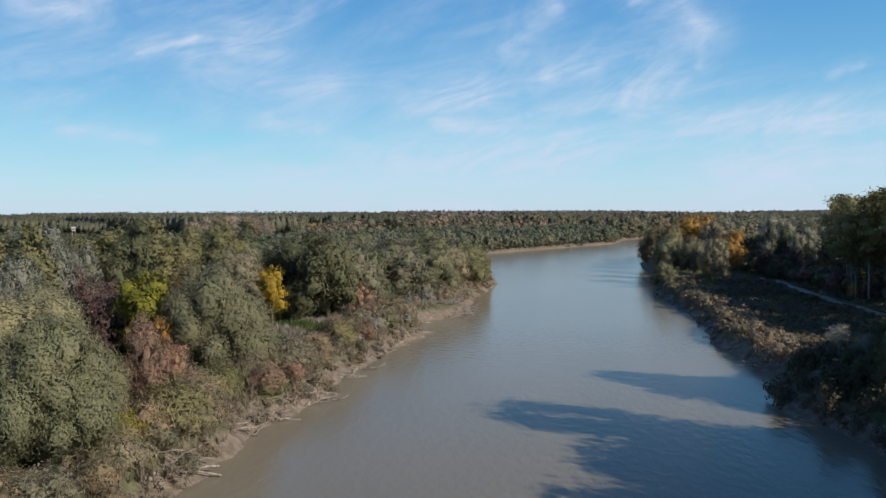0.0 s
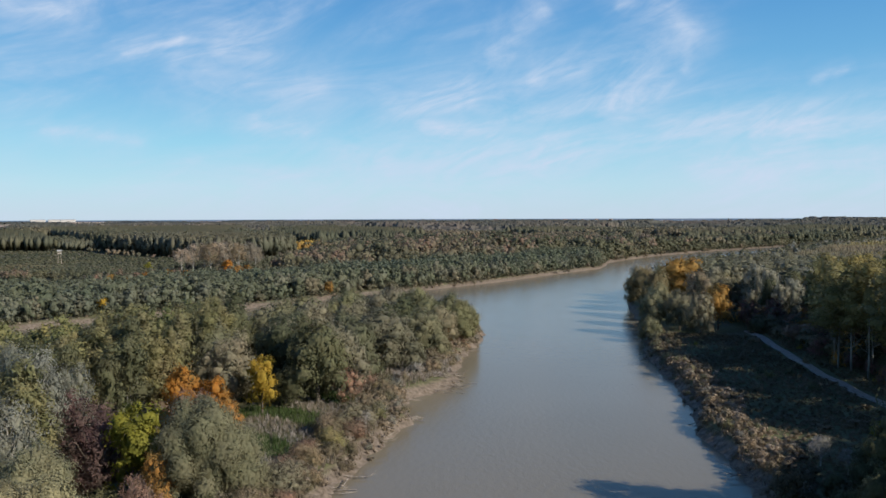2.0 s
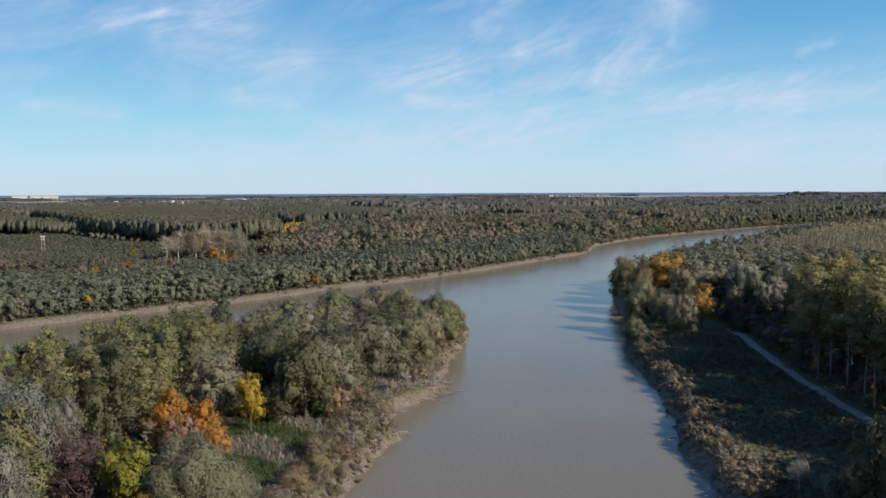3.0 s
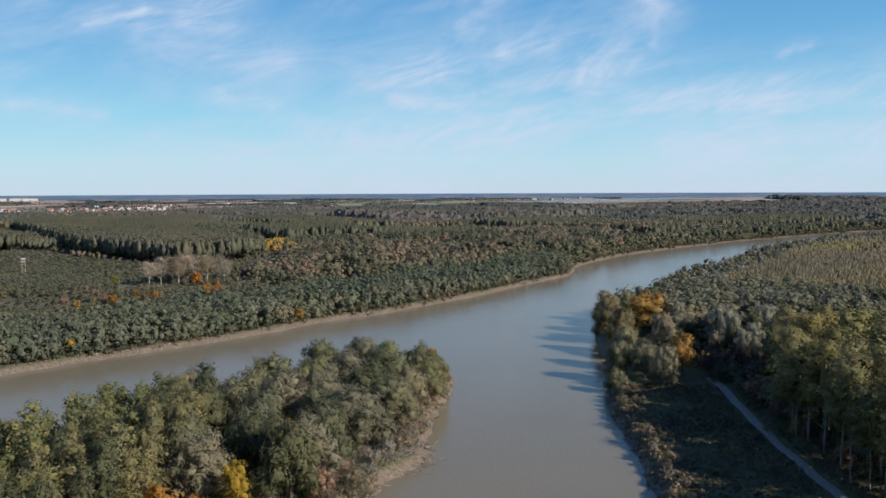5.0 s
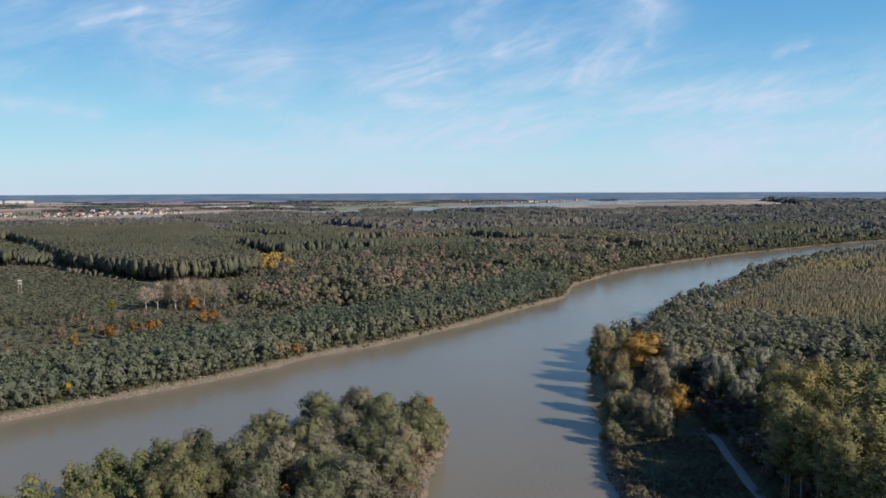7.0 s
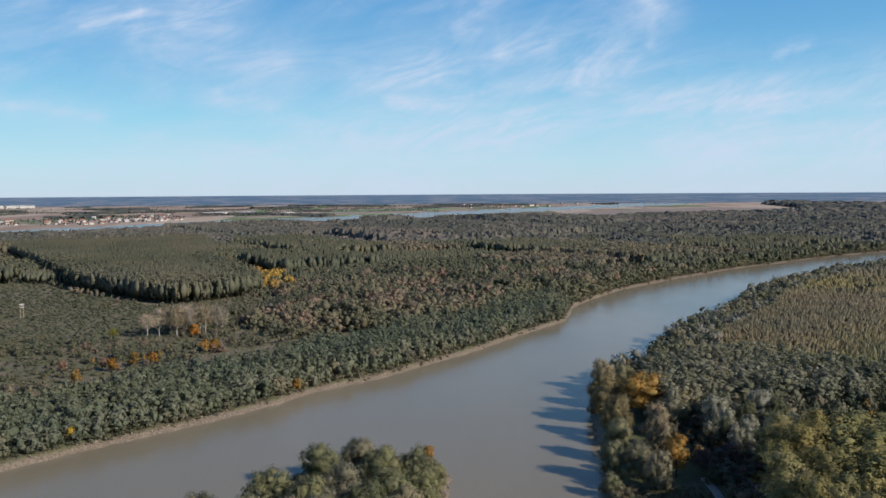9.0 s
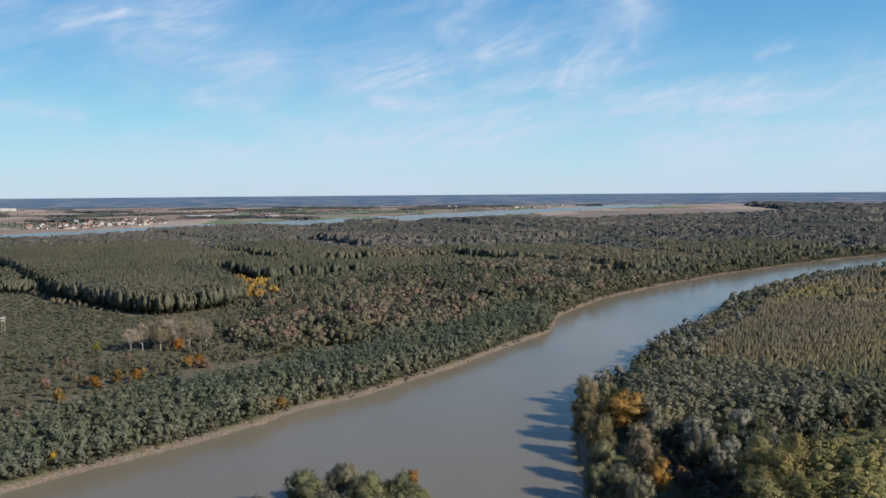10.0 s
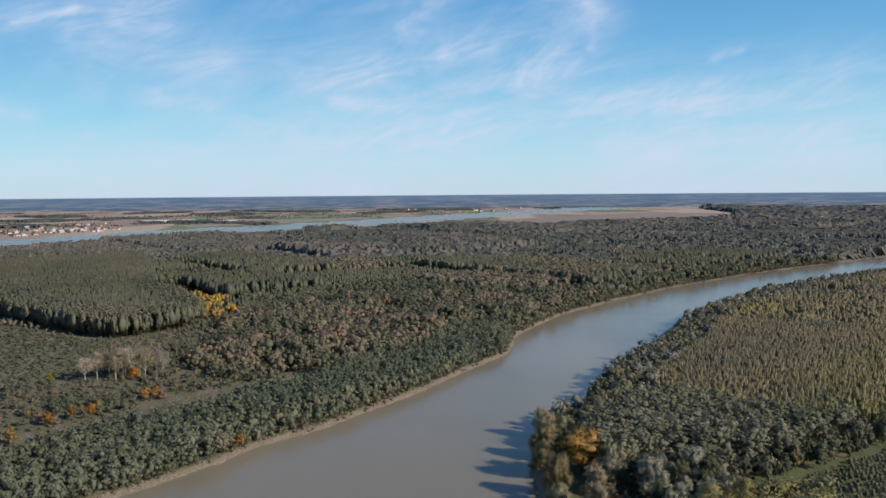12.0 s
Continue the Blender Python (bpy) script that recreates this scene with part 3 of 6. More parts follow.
def billow_lobes(rng, n, h, r, low=0.0, big=0.30):
    """A willow crown of a few large billows that stand clear of one another."""
    lobes = [((0, 0, low + (h - low) * 0.45), (r * 0.55, r * 0.55, (h - low) * 0.40))]
    for i in range(n):
        f = (i + 0.5) / n
        a = 2.4 * i + rng.random() * 0.8
        z = low + (h - low) * (0.16 + 0.66 * f)
        rad = r * (0.72 if f < 0.45 else 0.72 - 0.40 * (f - 0.45) / 0.55) * (0.85 + 0.35 * rng.random())
        k = r * (big * 0.78 + 0.32 * rng.random() ** 1.5)
        lobes.append(((math.cos(a) * rad, math.sin(a) * rad, z), (k * (0.85 + 0.3 * rng.random()), k * (0.85 + 0.3 * rng.random()), k * (0.7 + 0.5 * rng.random()))))
    fit = (h * 0.965) / max(c[2] + q[2] for c, q in lobes)
    return [((c[0], c[1], c[2] * fit), (q[0], q[1], q[2] * fit)) for c, q in lobes]


def plume_lobes(rng, n, h, r, low):
    """A slim crown of steep upright plumes round the stem, ending at uneven heights."""
    lobes = [((0, 0, (low + h) / 2), (r * 0.5, r * 0.5, (h - low) * 0.49))]
    for i in range(n):
        a = 2.4 * i + rng.random()
        f = (i + 0.5) / n
        ln = (h - low) * (0.16 + 0.10 * rng.random())
        z = low + ln + (h - low - 2 * ln) * (f * 0.95)
        off = r * (0.75 - 0.5 * f) * (0.7 + 0.5 * rng.random())
        k = r * (0.30 + 0.16 * rng.random())
        lobes.append(((math.cos(a) * off, math.sin(a) * off, z), (k, k, ln)))
    fit = (h * 0.97) / max(c[2] + q[2] for c, q in lobes)
    return [((c[0], c[1], c[2] * fit), (q[0], q[1], q[2] * fit)) for c, q in lobes]


def trunk(rng, h, r, limbs, lean=0.06, low=0.25, spread=0.35, sides=6):
    bend = rng.normal(size=(5, 2)) * lean * h * 0.3
    pts = [(bend[i][0] * i / 4, bend[i][1] * i / 4, h * i / 4 - (0.3 if i == 0 else 0)) for i in range(5)]
    out = [tube(pts, [r * 1.25, r, r * 0.72, r * 0.42, r * 0.12], sides)]
    for i in range(limbs):
        f = low + (0.88 - low) * i / max(1, limbs - 1)
        a = 2.4 * i + rng.random()
        k = f * 4
        j = min(3, int(k))
        base = np.array(pts[j]) * (1 - k + j) + np.array(pts[j + 1]) * (k - j)
        ln = h * spread * (1.1 - 0.6 * f) * (0.8 + 0.4 * rng.random())
        q = [base, base + np.array([math.cos(a) * ln * 0.5, math.sin(a) * ln * 0.5, ln * 0.4]), base + np.array([math.cos(a + 0.2) * ln, math.sin(a + 0.2) * ln, ln * 1.05])]
        rr = r * (1 - f) * 0.6 + 0.02
        out.append(tube(q, [rr, rr * 0.7, rr * 0.2], 4))
    return join(out)


# ---- tree kinds: unit trees, 10 m high, shared by all trees of a kind ----
RNG = np.random.default_rng(11)
BACK_POPLARS, BACK_STAND = [], []
KINDS = {}


def kind(name, crown_fn, clusters, per, size, cluster_r, variants, limbs, trunk_r, core=0.8, spread=0.35, fine=ICO1, sides=6, slim=1.0, wild=0.32):
    KINDS[name] = []
    for i in range(variants):
        lobes = crown_fn(RNG)
        pieces = [sprays(RNG, lobes, clusters, per, size, cluster_r, ragged=0.11, slim=slim, wild=wild)]
        if core:
            pieces.append(cores(RNG, lobes, core, fine))
        V, F = join(pieces)
        F, nrm = soft_normals(V, F, lobes, 0.18)
        KINDS[name].append((mesh_np(name + "_crown", V, F, [LEAF["willow"]], smooth=True, normals=nrm),
                            mesh_np(name + "_trunk", *trunk(RNG, 8.8, trunk_r, limbs, spread=spread, sides=sides), [BARK], smooth=True)))


kind("near_willow", lambda g: billow_lobes(g, 21, 10, 4.4, 0.1, 0.26), 2900, 19, 0.14, 0.44, 3, 9, 0.28, 0.68, 0.35, ICO2, 6, 1.5, 0.24)
kind("near_bush", lambda g: round_lobes(g, 10, 10, 7.0, 0.0), 210, 11, 0.52, 1.7, 4, 8, 0.22, 0.40, 0.55, ICO1, 4, 2.4, 0.5)
kind("near_sparse", lambda g: round_lobes(g, 13, 10, 3.2, 0.6), 420, 15, 0.17, 0.45, 3, 14, 0.16, 0.4, 0.4, ICO1, 5, 1.5, 0.6)
kind("willow", lambda g: billow_lobes(g, 15, 10, 4.7, 0.2, 0.29), 470, 16, 0.26, 0.58, 5, 6, 0.26, 0.66, 0.35, ICO1, 6, 1.4, 0.26)
kind("tall", lambda g: billow_lobes(g, 11, 10, 3.1, 1.0, 0.28), 250, 12, 0.30, 0.52, 4, 6, 0.20, 0.64, wild=0.28, slim=1.3)
kind("poplar", lambda g: billow_lobes(g, 12, 10, 1.6, 1.0, 0.28), 220, 12, 0.19, 0.36, 4, 5, 0.065, 0.50, 0.14, slim=1.6)
kind("planted", lambda g: billow_lobes(g, 11, 10, 1.5, 2.9, 0.30), 160, 13, 0.17, 0.34, 4, 4, 0.062, 0.55, 0.10, slim=1.4)
kind("sparse", lambda g: round_lobes(g, 12, 10, 3.2, 0.8), 170, 14, 0.24, 0.52, 3, 12, 0.16, 0.5, 0.4)
kind("bush", lambda g: round_lobes(g, 8, 10, 7.0, 0.0), 100, 9, 0.62, 1.7, 5, 4, 0.25, 0.45, 0.5, ICO1, 4, 2.2, 0.4)
kind("bare", lambda g: round_lobes(g, 12, 10, 2.9, 3.2), 260, 10, 0.20, 0.6, 4, 14, 0.16, 0, 0.42, slim=1.6)


def tree(k, leaf, x, y, h, wide=1.0, turn=None, label="", name="tree", bark=None, group=""):
    """A tree of a kind, h metres high, on the ground at x, y."""
    crown, stem = KINDS[k][random.randrange(len(KINDS[k]))]
    top = new(name)
    top.empty_display_size = 0.5
    top.location = (x, y, gz(x, y) - 0.05)
    top.rotation_euler = (0, 0, random.random() * 6.28 if turn is None else turn)
    s = h / 10
    top.scale = (s * wide, s * wide, s)
    part("trunk", stem, top, mat=bark or BARK)
    part("crown", crown, top, mat=LEAF[leaf])
    return tagged(top, label, "tree" if name != "bush" else "bush", group)


# ---- ground and water ----
def axis_steps(lo, hi, core_lo, core_hi, step, grow):
    mid = list(np.arange(core_lo, core_hi, step))
    a, s = [core_lo], step
    while a[-1] > lo:
        s *= grow
        a.append(a[-1] - s)
    b, s = [mid[-1]], step
    while b[-1] < hi:
        s *= grow
        b.append(b[-1] + s)
    return np.array(a[:0:-1] + mid + b[1:])


def ground_sheet():
    xs = axis_steps(-9500, 9500, -125, 250, 2.4, 1.07)
    ys = axis_steps(-9500, 9500, 44, 640, 2.5, 1.07)
    X, Y = np.meshgrid(xs, ys)
    P = np.stack([X.ravel(), Y.ravel()], 1)
    V = np.column_stack([P, land_height(P)])
    n, m = len(xs), len(ys)
    i = (np.arange(m - 1)[:, None] * n + np.arange(n - 1)[None]).ravel()
    F = np.stack([i, i + 1, i + n + 1, i + n], 1)
    ob = new("ground", mesh_np("ground", V, F, [GROUND], smooth=True))
    tagged(ob, "flat flood plain with grass, scrub and clay banks", "ground", kind="structure")


ground_sheet()
w = 9500.0
water = new("water", mesh_np("water", [(-w, -w, 0), (w, -w, 0), (w, w, 0), (-w, w, 0)], [(0, 1, 2, 3)], [WATER]))
tagged(water, "wide muddy grey-brown river with a calm surface", "river", kind="structure")


def ribbon(name, pts, width, mat, lift, label, category):
    pts = [Vector(p) for p in pts]
    dense = []
    for j, (a, b) in enumerate(zip(pts, pts[1:])):
        k = max(1, int((b - a).length / 2))
        p0, p3 = pts[max(j - 1, 0)], pts[min(j + 2, len(pts) - 1)]
        for i in range(k):
            t = i / k
            dense.append(a + 0.5 * t * ((b - p0) + t * ((2 * p0 - 5 * a + 4 * b - p3) + t * (3 * a - p0 - 3 * b + p3))))
    dense.append(pts[-1])
    V, F = [], []
    for i, p in enumerate(dense):
        way = (dense[min(i + 1, len(dense) - 1)] - dense[max(i - 1, 0)]).normalized()
        side = Vector((-way.y, way.x)) * width / 2 * (1 + 0.05 * math.sin(i * 0.37))
        for s in (-1, -0.4, 0.4, 1):
            q = p + side * s
            V.append((q.x, q.y, gz(q.x, q.y) + (lift if abs(s) < 0.9 else -0.1)))
    for i in range(len(dense) - 1):
        for k in range(3):
            a = i * 4 + k
            F.append((a, a + 1, a + 5, a + 4))
    return tagged(new(name, mesh_np(name, V, F, [mat], smooth=True)), label, category, kind="structure")


ribbon("road", [(86.8, 222), (86, 212), (84.3, 202), (82.4, 190), (79.3, 170), (77.2, 152), (75.5, 136), (72.4, 110), (71, 60), (74, 0)], 3.0, TRACK, 0.16, "narrow pale gravel track along the wood", "track")
ribbon("sand_bank", [(430, 702), (470, 732), (521, 773)], 16, TRACK, 0.3, "pale sandy clearing beside the river wood", "sand")
ribbon("road", [(108, 352), (118, 368), (134, 384)], 4.5, TRACK, 0.25, "short pale sandy track by the river bank", "track")

# ---- trees of the headland between the two arms ----
G_HEAD, G_RIGHT = "trees on the headland", "trees on the wooded bank"
W_LABEL = "broad grey-green willow with a many-headed crown"
for x, y, h, wide in [(-31.8, 62, 12.2, 1.0), (-27.5, 56, 11, 0.85), (-37, 54, 13.5, 1.0), (-29, 67, 7.0, 0.95), (-24.6, 87, 12.8, 0.88), (-36, 70, 12.5, 0.9)]:
    tree("near_willow", "willow" if y > 80 else "paleolive", x, y, h, wide, label=W_LABEL + " on the river bank", name="willow_tree", group=G_HEAD)
for x, y, h, wide, leaf in [(-19.3, 137, 15.8, 0.8, "darkgreen"), (-35, 138, 13, 0.85, "greywillow"), (-16.5, 143, 13.5, 0.8, "greywillow"), (-9.3, 166, 13.5, 1.05, "greywillow"), (-15.5, 158, 12.5, 0.85, "willow"),
                            (-2, 201, 13.6, 1.0, "willow"), (5.5, 207, 11.5, 1.0, "willow"), (-5, 219, 13.5, 0.95, "willow"), (-14, 206, 13.5, 1.05, "greywillow"),
                            (-23, 196, 13.2, 1.0, "willow"), (-26, 180, 13.5, 0.95, "greywillow"), (-36, 183, 13.5, 0.95, "willow"), (-26, 146, 14, 0.8, "darkgreen"),
                            (-2, 184, 11.5, 0.95, "willow"), (4, 222, 11.5, 1.0, "willow"), (8.5, 217, 9.5, 0.95, "willow"), (-19, 186, 13, 0.95, "greywillow"), (-17, 172, 12.5, 0.9, "willow"),
                            (-30, 166, 13, 0.95, "willow"), (-46, 188, 13, 0.9, "greywillow"), (-50, 178, 13.5, 0.85, "willow"), (-33, 203, 12.5, 1.0, "willow"), (-11, 230, 12.5, 1.0, "greywillow"),
                            (-28, 154, 13, 0.85, "greywillow"), (-41, 168, 14, 0.8, "darkgreen"), (2.5, 195, 10.5, 0.85, "greywillow"), (-9, 193, 13, 1.0, "willow"), (-21, 224, 12.5, 1.0, "willow"), (-41, 150, 13, 0.8, "willow")]:
    tree("willow", "greenwillow" if leaf == "willow" and y > 186 else leaf, x, y, h, wide, label="broad " + ("dull grey" if leaf == "greywillow" else "dark green" if leaf == "darkgreen" else "grey-green") + " willow with a many-headed crown",
         name="willow_tree", group=G_HEAD)
tree("tall", "yellow", -27.4, 130.5, 9.8, 0.72, label="bright yellow autumn tree before dark willows", group=G_HEAD)
tree("tall", "orange", -36, 117.5, 10.8, 0.85, label="bright orange autumn tree among poplars", group=G_HEAD)
tree("tall", "orange", -31.5, 117, 9.0, 0.8, label="bright orange autumn tree among poplars", group=G_HEAD)
tree("near_sparse", "plum", -40.4, 93.8, 11.8, 1.1, label="plum-brown thinly leaved tree on the bank", group=G_HEAD)
tree("near_sparse", "plum", -37.4, 90.5, 10.2, 1.0, label="plum-brown thinly leaved tree on the bank", group=G_HEAD)
tree("tall", "lime", -32.3, 88.5, 11.8, 0.85, label="lime-yellow autumn tree beside a willow", group=G_HEAD)
tree("near_sparse", "russet", -25.2, 68.5, 9.6, 0.62, label="slender russet tree with thin foliage", group=G_HEAD)
tree("near_sparse", "russet", -23.6, 71.5, 7.2, 0.7, label="slender russet tree with thin foliage", group=G_HEAD)
tree("near_sparse", "russet", -26.8, 73, 8.4, 0.65, label="slender russet tree with thin foliage", group=G_HEAD)
tree("near_sparse", "ochre", -28.8, 84, 8.0, 0.75, label="ochre thinly leaved tree on the bank", group=G_HEAD)
tree("sparse", "russet", -33.5, 113, 8.0, 1.05, label="pinkish-brown round tree with thin foliage", group=G_HEAD)
tree("sparse", "russet", -13.8, 136, 6.5, 1.1, label="russet shrub-like tree by the clearing", group=G_HEAD)
tree("sparse", "ochre", 3.8, 200, 5.0, 1.0, label="small rust-coloured tree on the bank", group=G_HEAD)
tree("tall", "ochre", 8.6, 236, 7.0, 0.9, label="small yellow-brown tree at the tip of the headland", group=G_HEAD)
tree("sparse", "lime", 11.6, 226, 4.5, 1.1, label="low yellow-green tree at the tip of the headland", group=G_HEAD)
tree("sparse", "ochre", -28.5, 113, 6.5, 0.9, label="low yellow-brown tree by the clearing", group=G_HEAD)
for x, y, h, wide in [(-46.8, 95.5, 17, 0.62), (-49.5, 97, 16.5, 0.55), (-44.5, 92.5, 16.5, 0.55), (-52, 101, 16.5, 0.6), (-42, 80, 14.6, 0.7), (-44, 78, 14, 0.65), (-40, 77, 12, 0.6), (-43, 98, 15, 0.55), (-55, 104, 16, 0.6), (-47.5, 88, 14, 0.6), (-50, 91, 15, 0.6)]:
    tree("near_sparse", "silver", x, y, h, wide, label="white poplar with silvery leaves", name="poplar_tree", bark=PALE_BARK, group=G_HEAD)
for i in range(620):
    x, y = random.uniform(-92, -33), random.uniform(74, 178)
    if not (x < -40.5 + 0.02 * (150 - y) - (3.5 if 92 < y < 125 else 0)) or shore([(x, y)])[0] < 7 or i % 3 == 0:
        continue
    if min((x - a) ** 2 + (y - b) ** 2 for a, b in [(-40.4, 93.8), (-37.4, 90.5), (-40, 91), (-36, 117.5), (-35, 138), (-46.8, 95.5), (-42, 80), (-41, 168)]) < 9 or y < 70 - 0.6 * (x + 40):
        continue
    if x < -56 or (x < -47 and y > 140):
        BACK_STAND.append((x, y))
        continue
    tree("poplar", random.choice(["poplar", "poplar", "poplar", "darkgreen", "poplar"]), x, y, random.uniform(12.5, 17.8), random.uniform(0.9, 1.25),
         label="slim green poplar in a dense stand", name="poplar_tree", bark=random.choice([BARK, GREY_BARK]), group=G_HEAD)

# ---- trees of the right bank ----
for x, y, h, wide, k, leaf, label in [
        (86.5, 282, 17.5, 1.55, "tall", "dullorange", "large orange autumn tree on the river bank"), (79, 223, 13, 0.85, "tall", "dullorange", "orange autumn tree at the wood's edge"),
        (77.5, 233, 16, 0.8, "tall", "tan", "broad tan-brown autumn tree in the wood"), (82, 251, 15, 0.95, "tall", "tan", "broad tan-brown autumn tree in the wood"),
        (79, 307, 13, 0.9, "willow", "olive", "dull olive willow over the water"), (74, 285, 13, 0.8, "willow", "olive", "dull olive willow over the water"),
        (73, 266, 14, 0.75, "willow", "olive", "dull olive willow over the water"), (68, 245, 12, 0.75, "willow", "willow", "dull olive willow over the water"),
        (62, 227, 11, 0.8, "willow", "willow", "dark green willow at the water's edge"), (68, 222, 11.5, 0.8, "willow", "greywillow", "dull grey-green willow at the meadow's edge"),
        (71, 213, 11.5, 0.7, "willow", "greywillow", "dull grey-green willow at the meadow's edge"), (58, 214, 7, 0.9, "willow", "willow", "low olive willow at the water's edge"),
        (95, 272, 15, 0.6, "tall", "silver", "slim silvery poplar with a pale trunk"), (88, 225, 8.5, 1.0, "sparse", "plum", "dark brown thinly leaved tree"),
        (97, 229, 8.5, 1.0, "sparse", "plum", "dark brown thinly leaved tree"), (104, 247, 8, 0.8, "tall", "yellow", "small yellow tree at the wood's edge"),
        (86, 333, 12, 0.9, "willow", "greywillow", "olive willow over the water"), (92, 320, 13, 0.9, "willow", "willow", "olive willow on the bank"),
        (90, 262, 14, 0.9, "willow", "greywillow", "dull olive willow in the wood"), (96, 275, 13, 0.9, "willow", "willow", "dull olive willow in the wood"),
        (95, 300, 14, 0.9, "willow", "darkgreen", "dark green willow in the wood"), (103, 318, 12, 0.9, "willow", "darkgreen", "dark green willow in the wood"),
        (99, 345, 8, 0.8, "tall", "ochre", "small rust-coloured tree by a track"), (114, 360, 8, 0.8, "tall", "orange", "small orange tree by a track"),
        (84, 318, 10, 0.8, "willow", "greywillow", "olive willow over the water"), (101, 251, 17, 0.75, "tall", "silver", "silvery poplar at the wood's edge")]:
    tree(k, leaf, x, y, h, wide, label=label, group=G_RIGHT)
for i in range(60):
    x, y = random.uniform(98, 126), random.uniform(232, 266)
    tree("tall", random.choice(["silver", "silver", "darkgreen"]) if i % 5 else "darkgreen", x, y, random.uniform(12, 16), 0.7, label="silvery poplar in a dense wood", name="poplar_tree", bark=PALE_BARK,
         group=G_RIGHT) if i % 2 else None
# planted poplars beside the track; those behind are joined further on
for j in range(29):
    for i in range(8):
        y = 215 - j * 5.3 + random.uniform(-1, 1)
        x = float(np.interp(y, [60, 130, 171, 188, 215], [80, 81.5, 85.5, 92.5, 105])) + i * 4.8 + random.uniform(-0.9, 0.9)
        if (i > 6 and j > 3) or (i > 5 and j > 8) or (i > 3 and j > 14) or (i > 2 and j > 18):
            continue
        if (0.616 * x + 0.788 * y) % 24 < 3.4 and j > 2:
            continue
        if i > 1 and (i > 2 or j > 12):
            BACK_POPLARS.append((x, y))
            continue
        tree("planted", "yellowpoplar" if random.random() < 0.7 else "poplar", x, y, random.uniform(19, 23.5), random.uniform(1.2, 1.5),
             label="tall yellow-green planted poplar with a bare grey stem", name="poplar_tree", bark=GREY_BARK, group="planted poplars by the track")
# trees over the near right bank
for x, y, h, wide, leaf in [(44.5, 54, 24, 0.62, "darkgreen"), (52, 48, 23, 0.7, "willow"), (48, 79, 18, 0.6, "darkgreen"), (56, 78, 15, 0.7, "willow"), (47, 31, 22, 0.8, "willow"),
                            (53, 45, 20, 0.8, "darkgreen"), (46, 51, 16, 0.8, "willow"), (60, 66, 18, 0.8, "willow"), (64, 84, 15, 0.8, "darkgreen"), (48, 27, 19, 0.8, "willow"), (57, 34, 20, 0.8, "darkgreen"),
                            (51, 70, 13, 0.9, "darkgreen"), (46.5, 41, 20.5, 0.8, "darkgreen"), (48, 36.5, 21, 0.8, "willow"), (46, 46, 16, 0.8, "darkgreen"), (54, 88, 9, 0.9, "willow"), (59, 93, 10, 0.8, "darkgreen")]:
    tree("tall", leaf, x, y, h, wide * 1.25, label="tall leafy tree shading the water", group=G_RIGHT)
for x, y, h in [(43.5, 77, 7), (41, 60, 8), (41, 54, 8), (42, 46, 8), (45, 89, 3.2), (42.5, 82, 3.6), (46, 80, 6), (47, 76, 5.5), (50, 90, 7)]:
    tree("willow", "darkgreen", x, y, h, 0.85, label="low dark willow leaning over the water", name="willow_tree", group=G_RIGHT)
# unseen trees right of the view, added to shade water and bank
for i in range(5):
    for j in range(8):
        x, y = 50 + i * 7 + random.uniform(-1.5, 1.5), 16 + j * 8 + random.uniform(-1.5, 1.5)
        if abs((y - 92) + 0.78 * (x - 20.7) + 5.7) < (10 if x < 62 else 0) or x / y < 0.66:
            continue
        tree("tall", random.choice(["darkgreen", "willow", "poplar"]), x, y, random.uniform(16, 20.5), 1.15, label="tall leafy tree out of view, added to shade the bank", group=G_RIGHT)

# ---- woods: many trees joined, each with a tint of its own ----
WR = np.random.default_rng(5)


def template(lobes, count, size, core, base, stem=0.0, top=10.0, cluster=0.0):
    pieces = [sprays(WR, lobes, count // 5, 5, size, cluster, 0.85, 0.20) if cluster else flakes(WR, lobes, count, size)]
    if core:
        pieces.append(cores(WR, lobes, core, base))
    if stem:
        pieces.append(tube([(0, 0, -0.3), (0, 0, top * 0.5), (0, 0, top * 0.97)], [stem, stem * 0.7, stem * 0.2], 3))
    V, F = join(pieces)
    return (V, *soft_normals(V, F, lobes, 0.5))


def brush(rng, n, r, width, length):
    """A slender upright tree of steep thin sprays round a stem, 10 m high."""
    hgt = 1.2 + (9.0 - length * 0.6) * rng.random(n) ** 0.9
    rad = r * (1.05 - hgt / 11) * rng.random(n) ** 0.5
    a = rng.random(n) * 6.283
    base = np.stack([np.cos(a) * rad, np.sin(a) * rad, hgt], 1)
    turn = rng.random(n) * 6.283
    side = np.stack([np.cos(turn), np.sin(turn), 0 * a], 1) * (width * (0.6 + 0.8 * rng.random(n)))[:, None]
    up = np.stack([np.cos(a) * 0.16, np.sin(a) * 0.16, length * (0.6 + 0.6 * rng.random(n))], 1)
    up[:, 2] = np.minimum(up[:, 2], 10 - hgt)
    V = np.stack([base - side, base + side, base + up], 1).reshape(-1, 3)
    V, F = join([(V, np.arange(3 * n).reshape(-1, 3)), tube([(0, 0, -0.2), (0, 0, 9.8)], [0.08, 0.02], 3), cores(rng, [((0, 0, 5.4), (r * 0.60, r * 0.60, 4.2))], 0.9, ICO1)])
    return (V, *soft_normals(V, F, [((0, 0, 3.5), (r, r, 7.5))], 0.15))


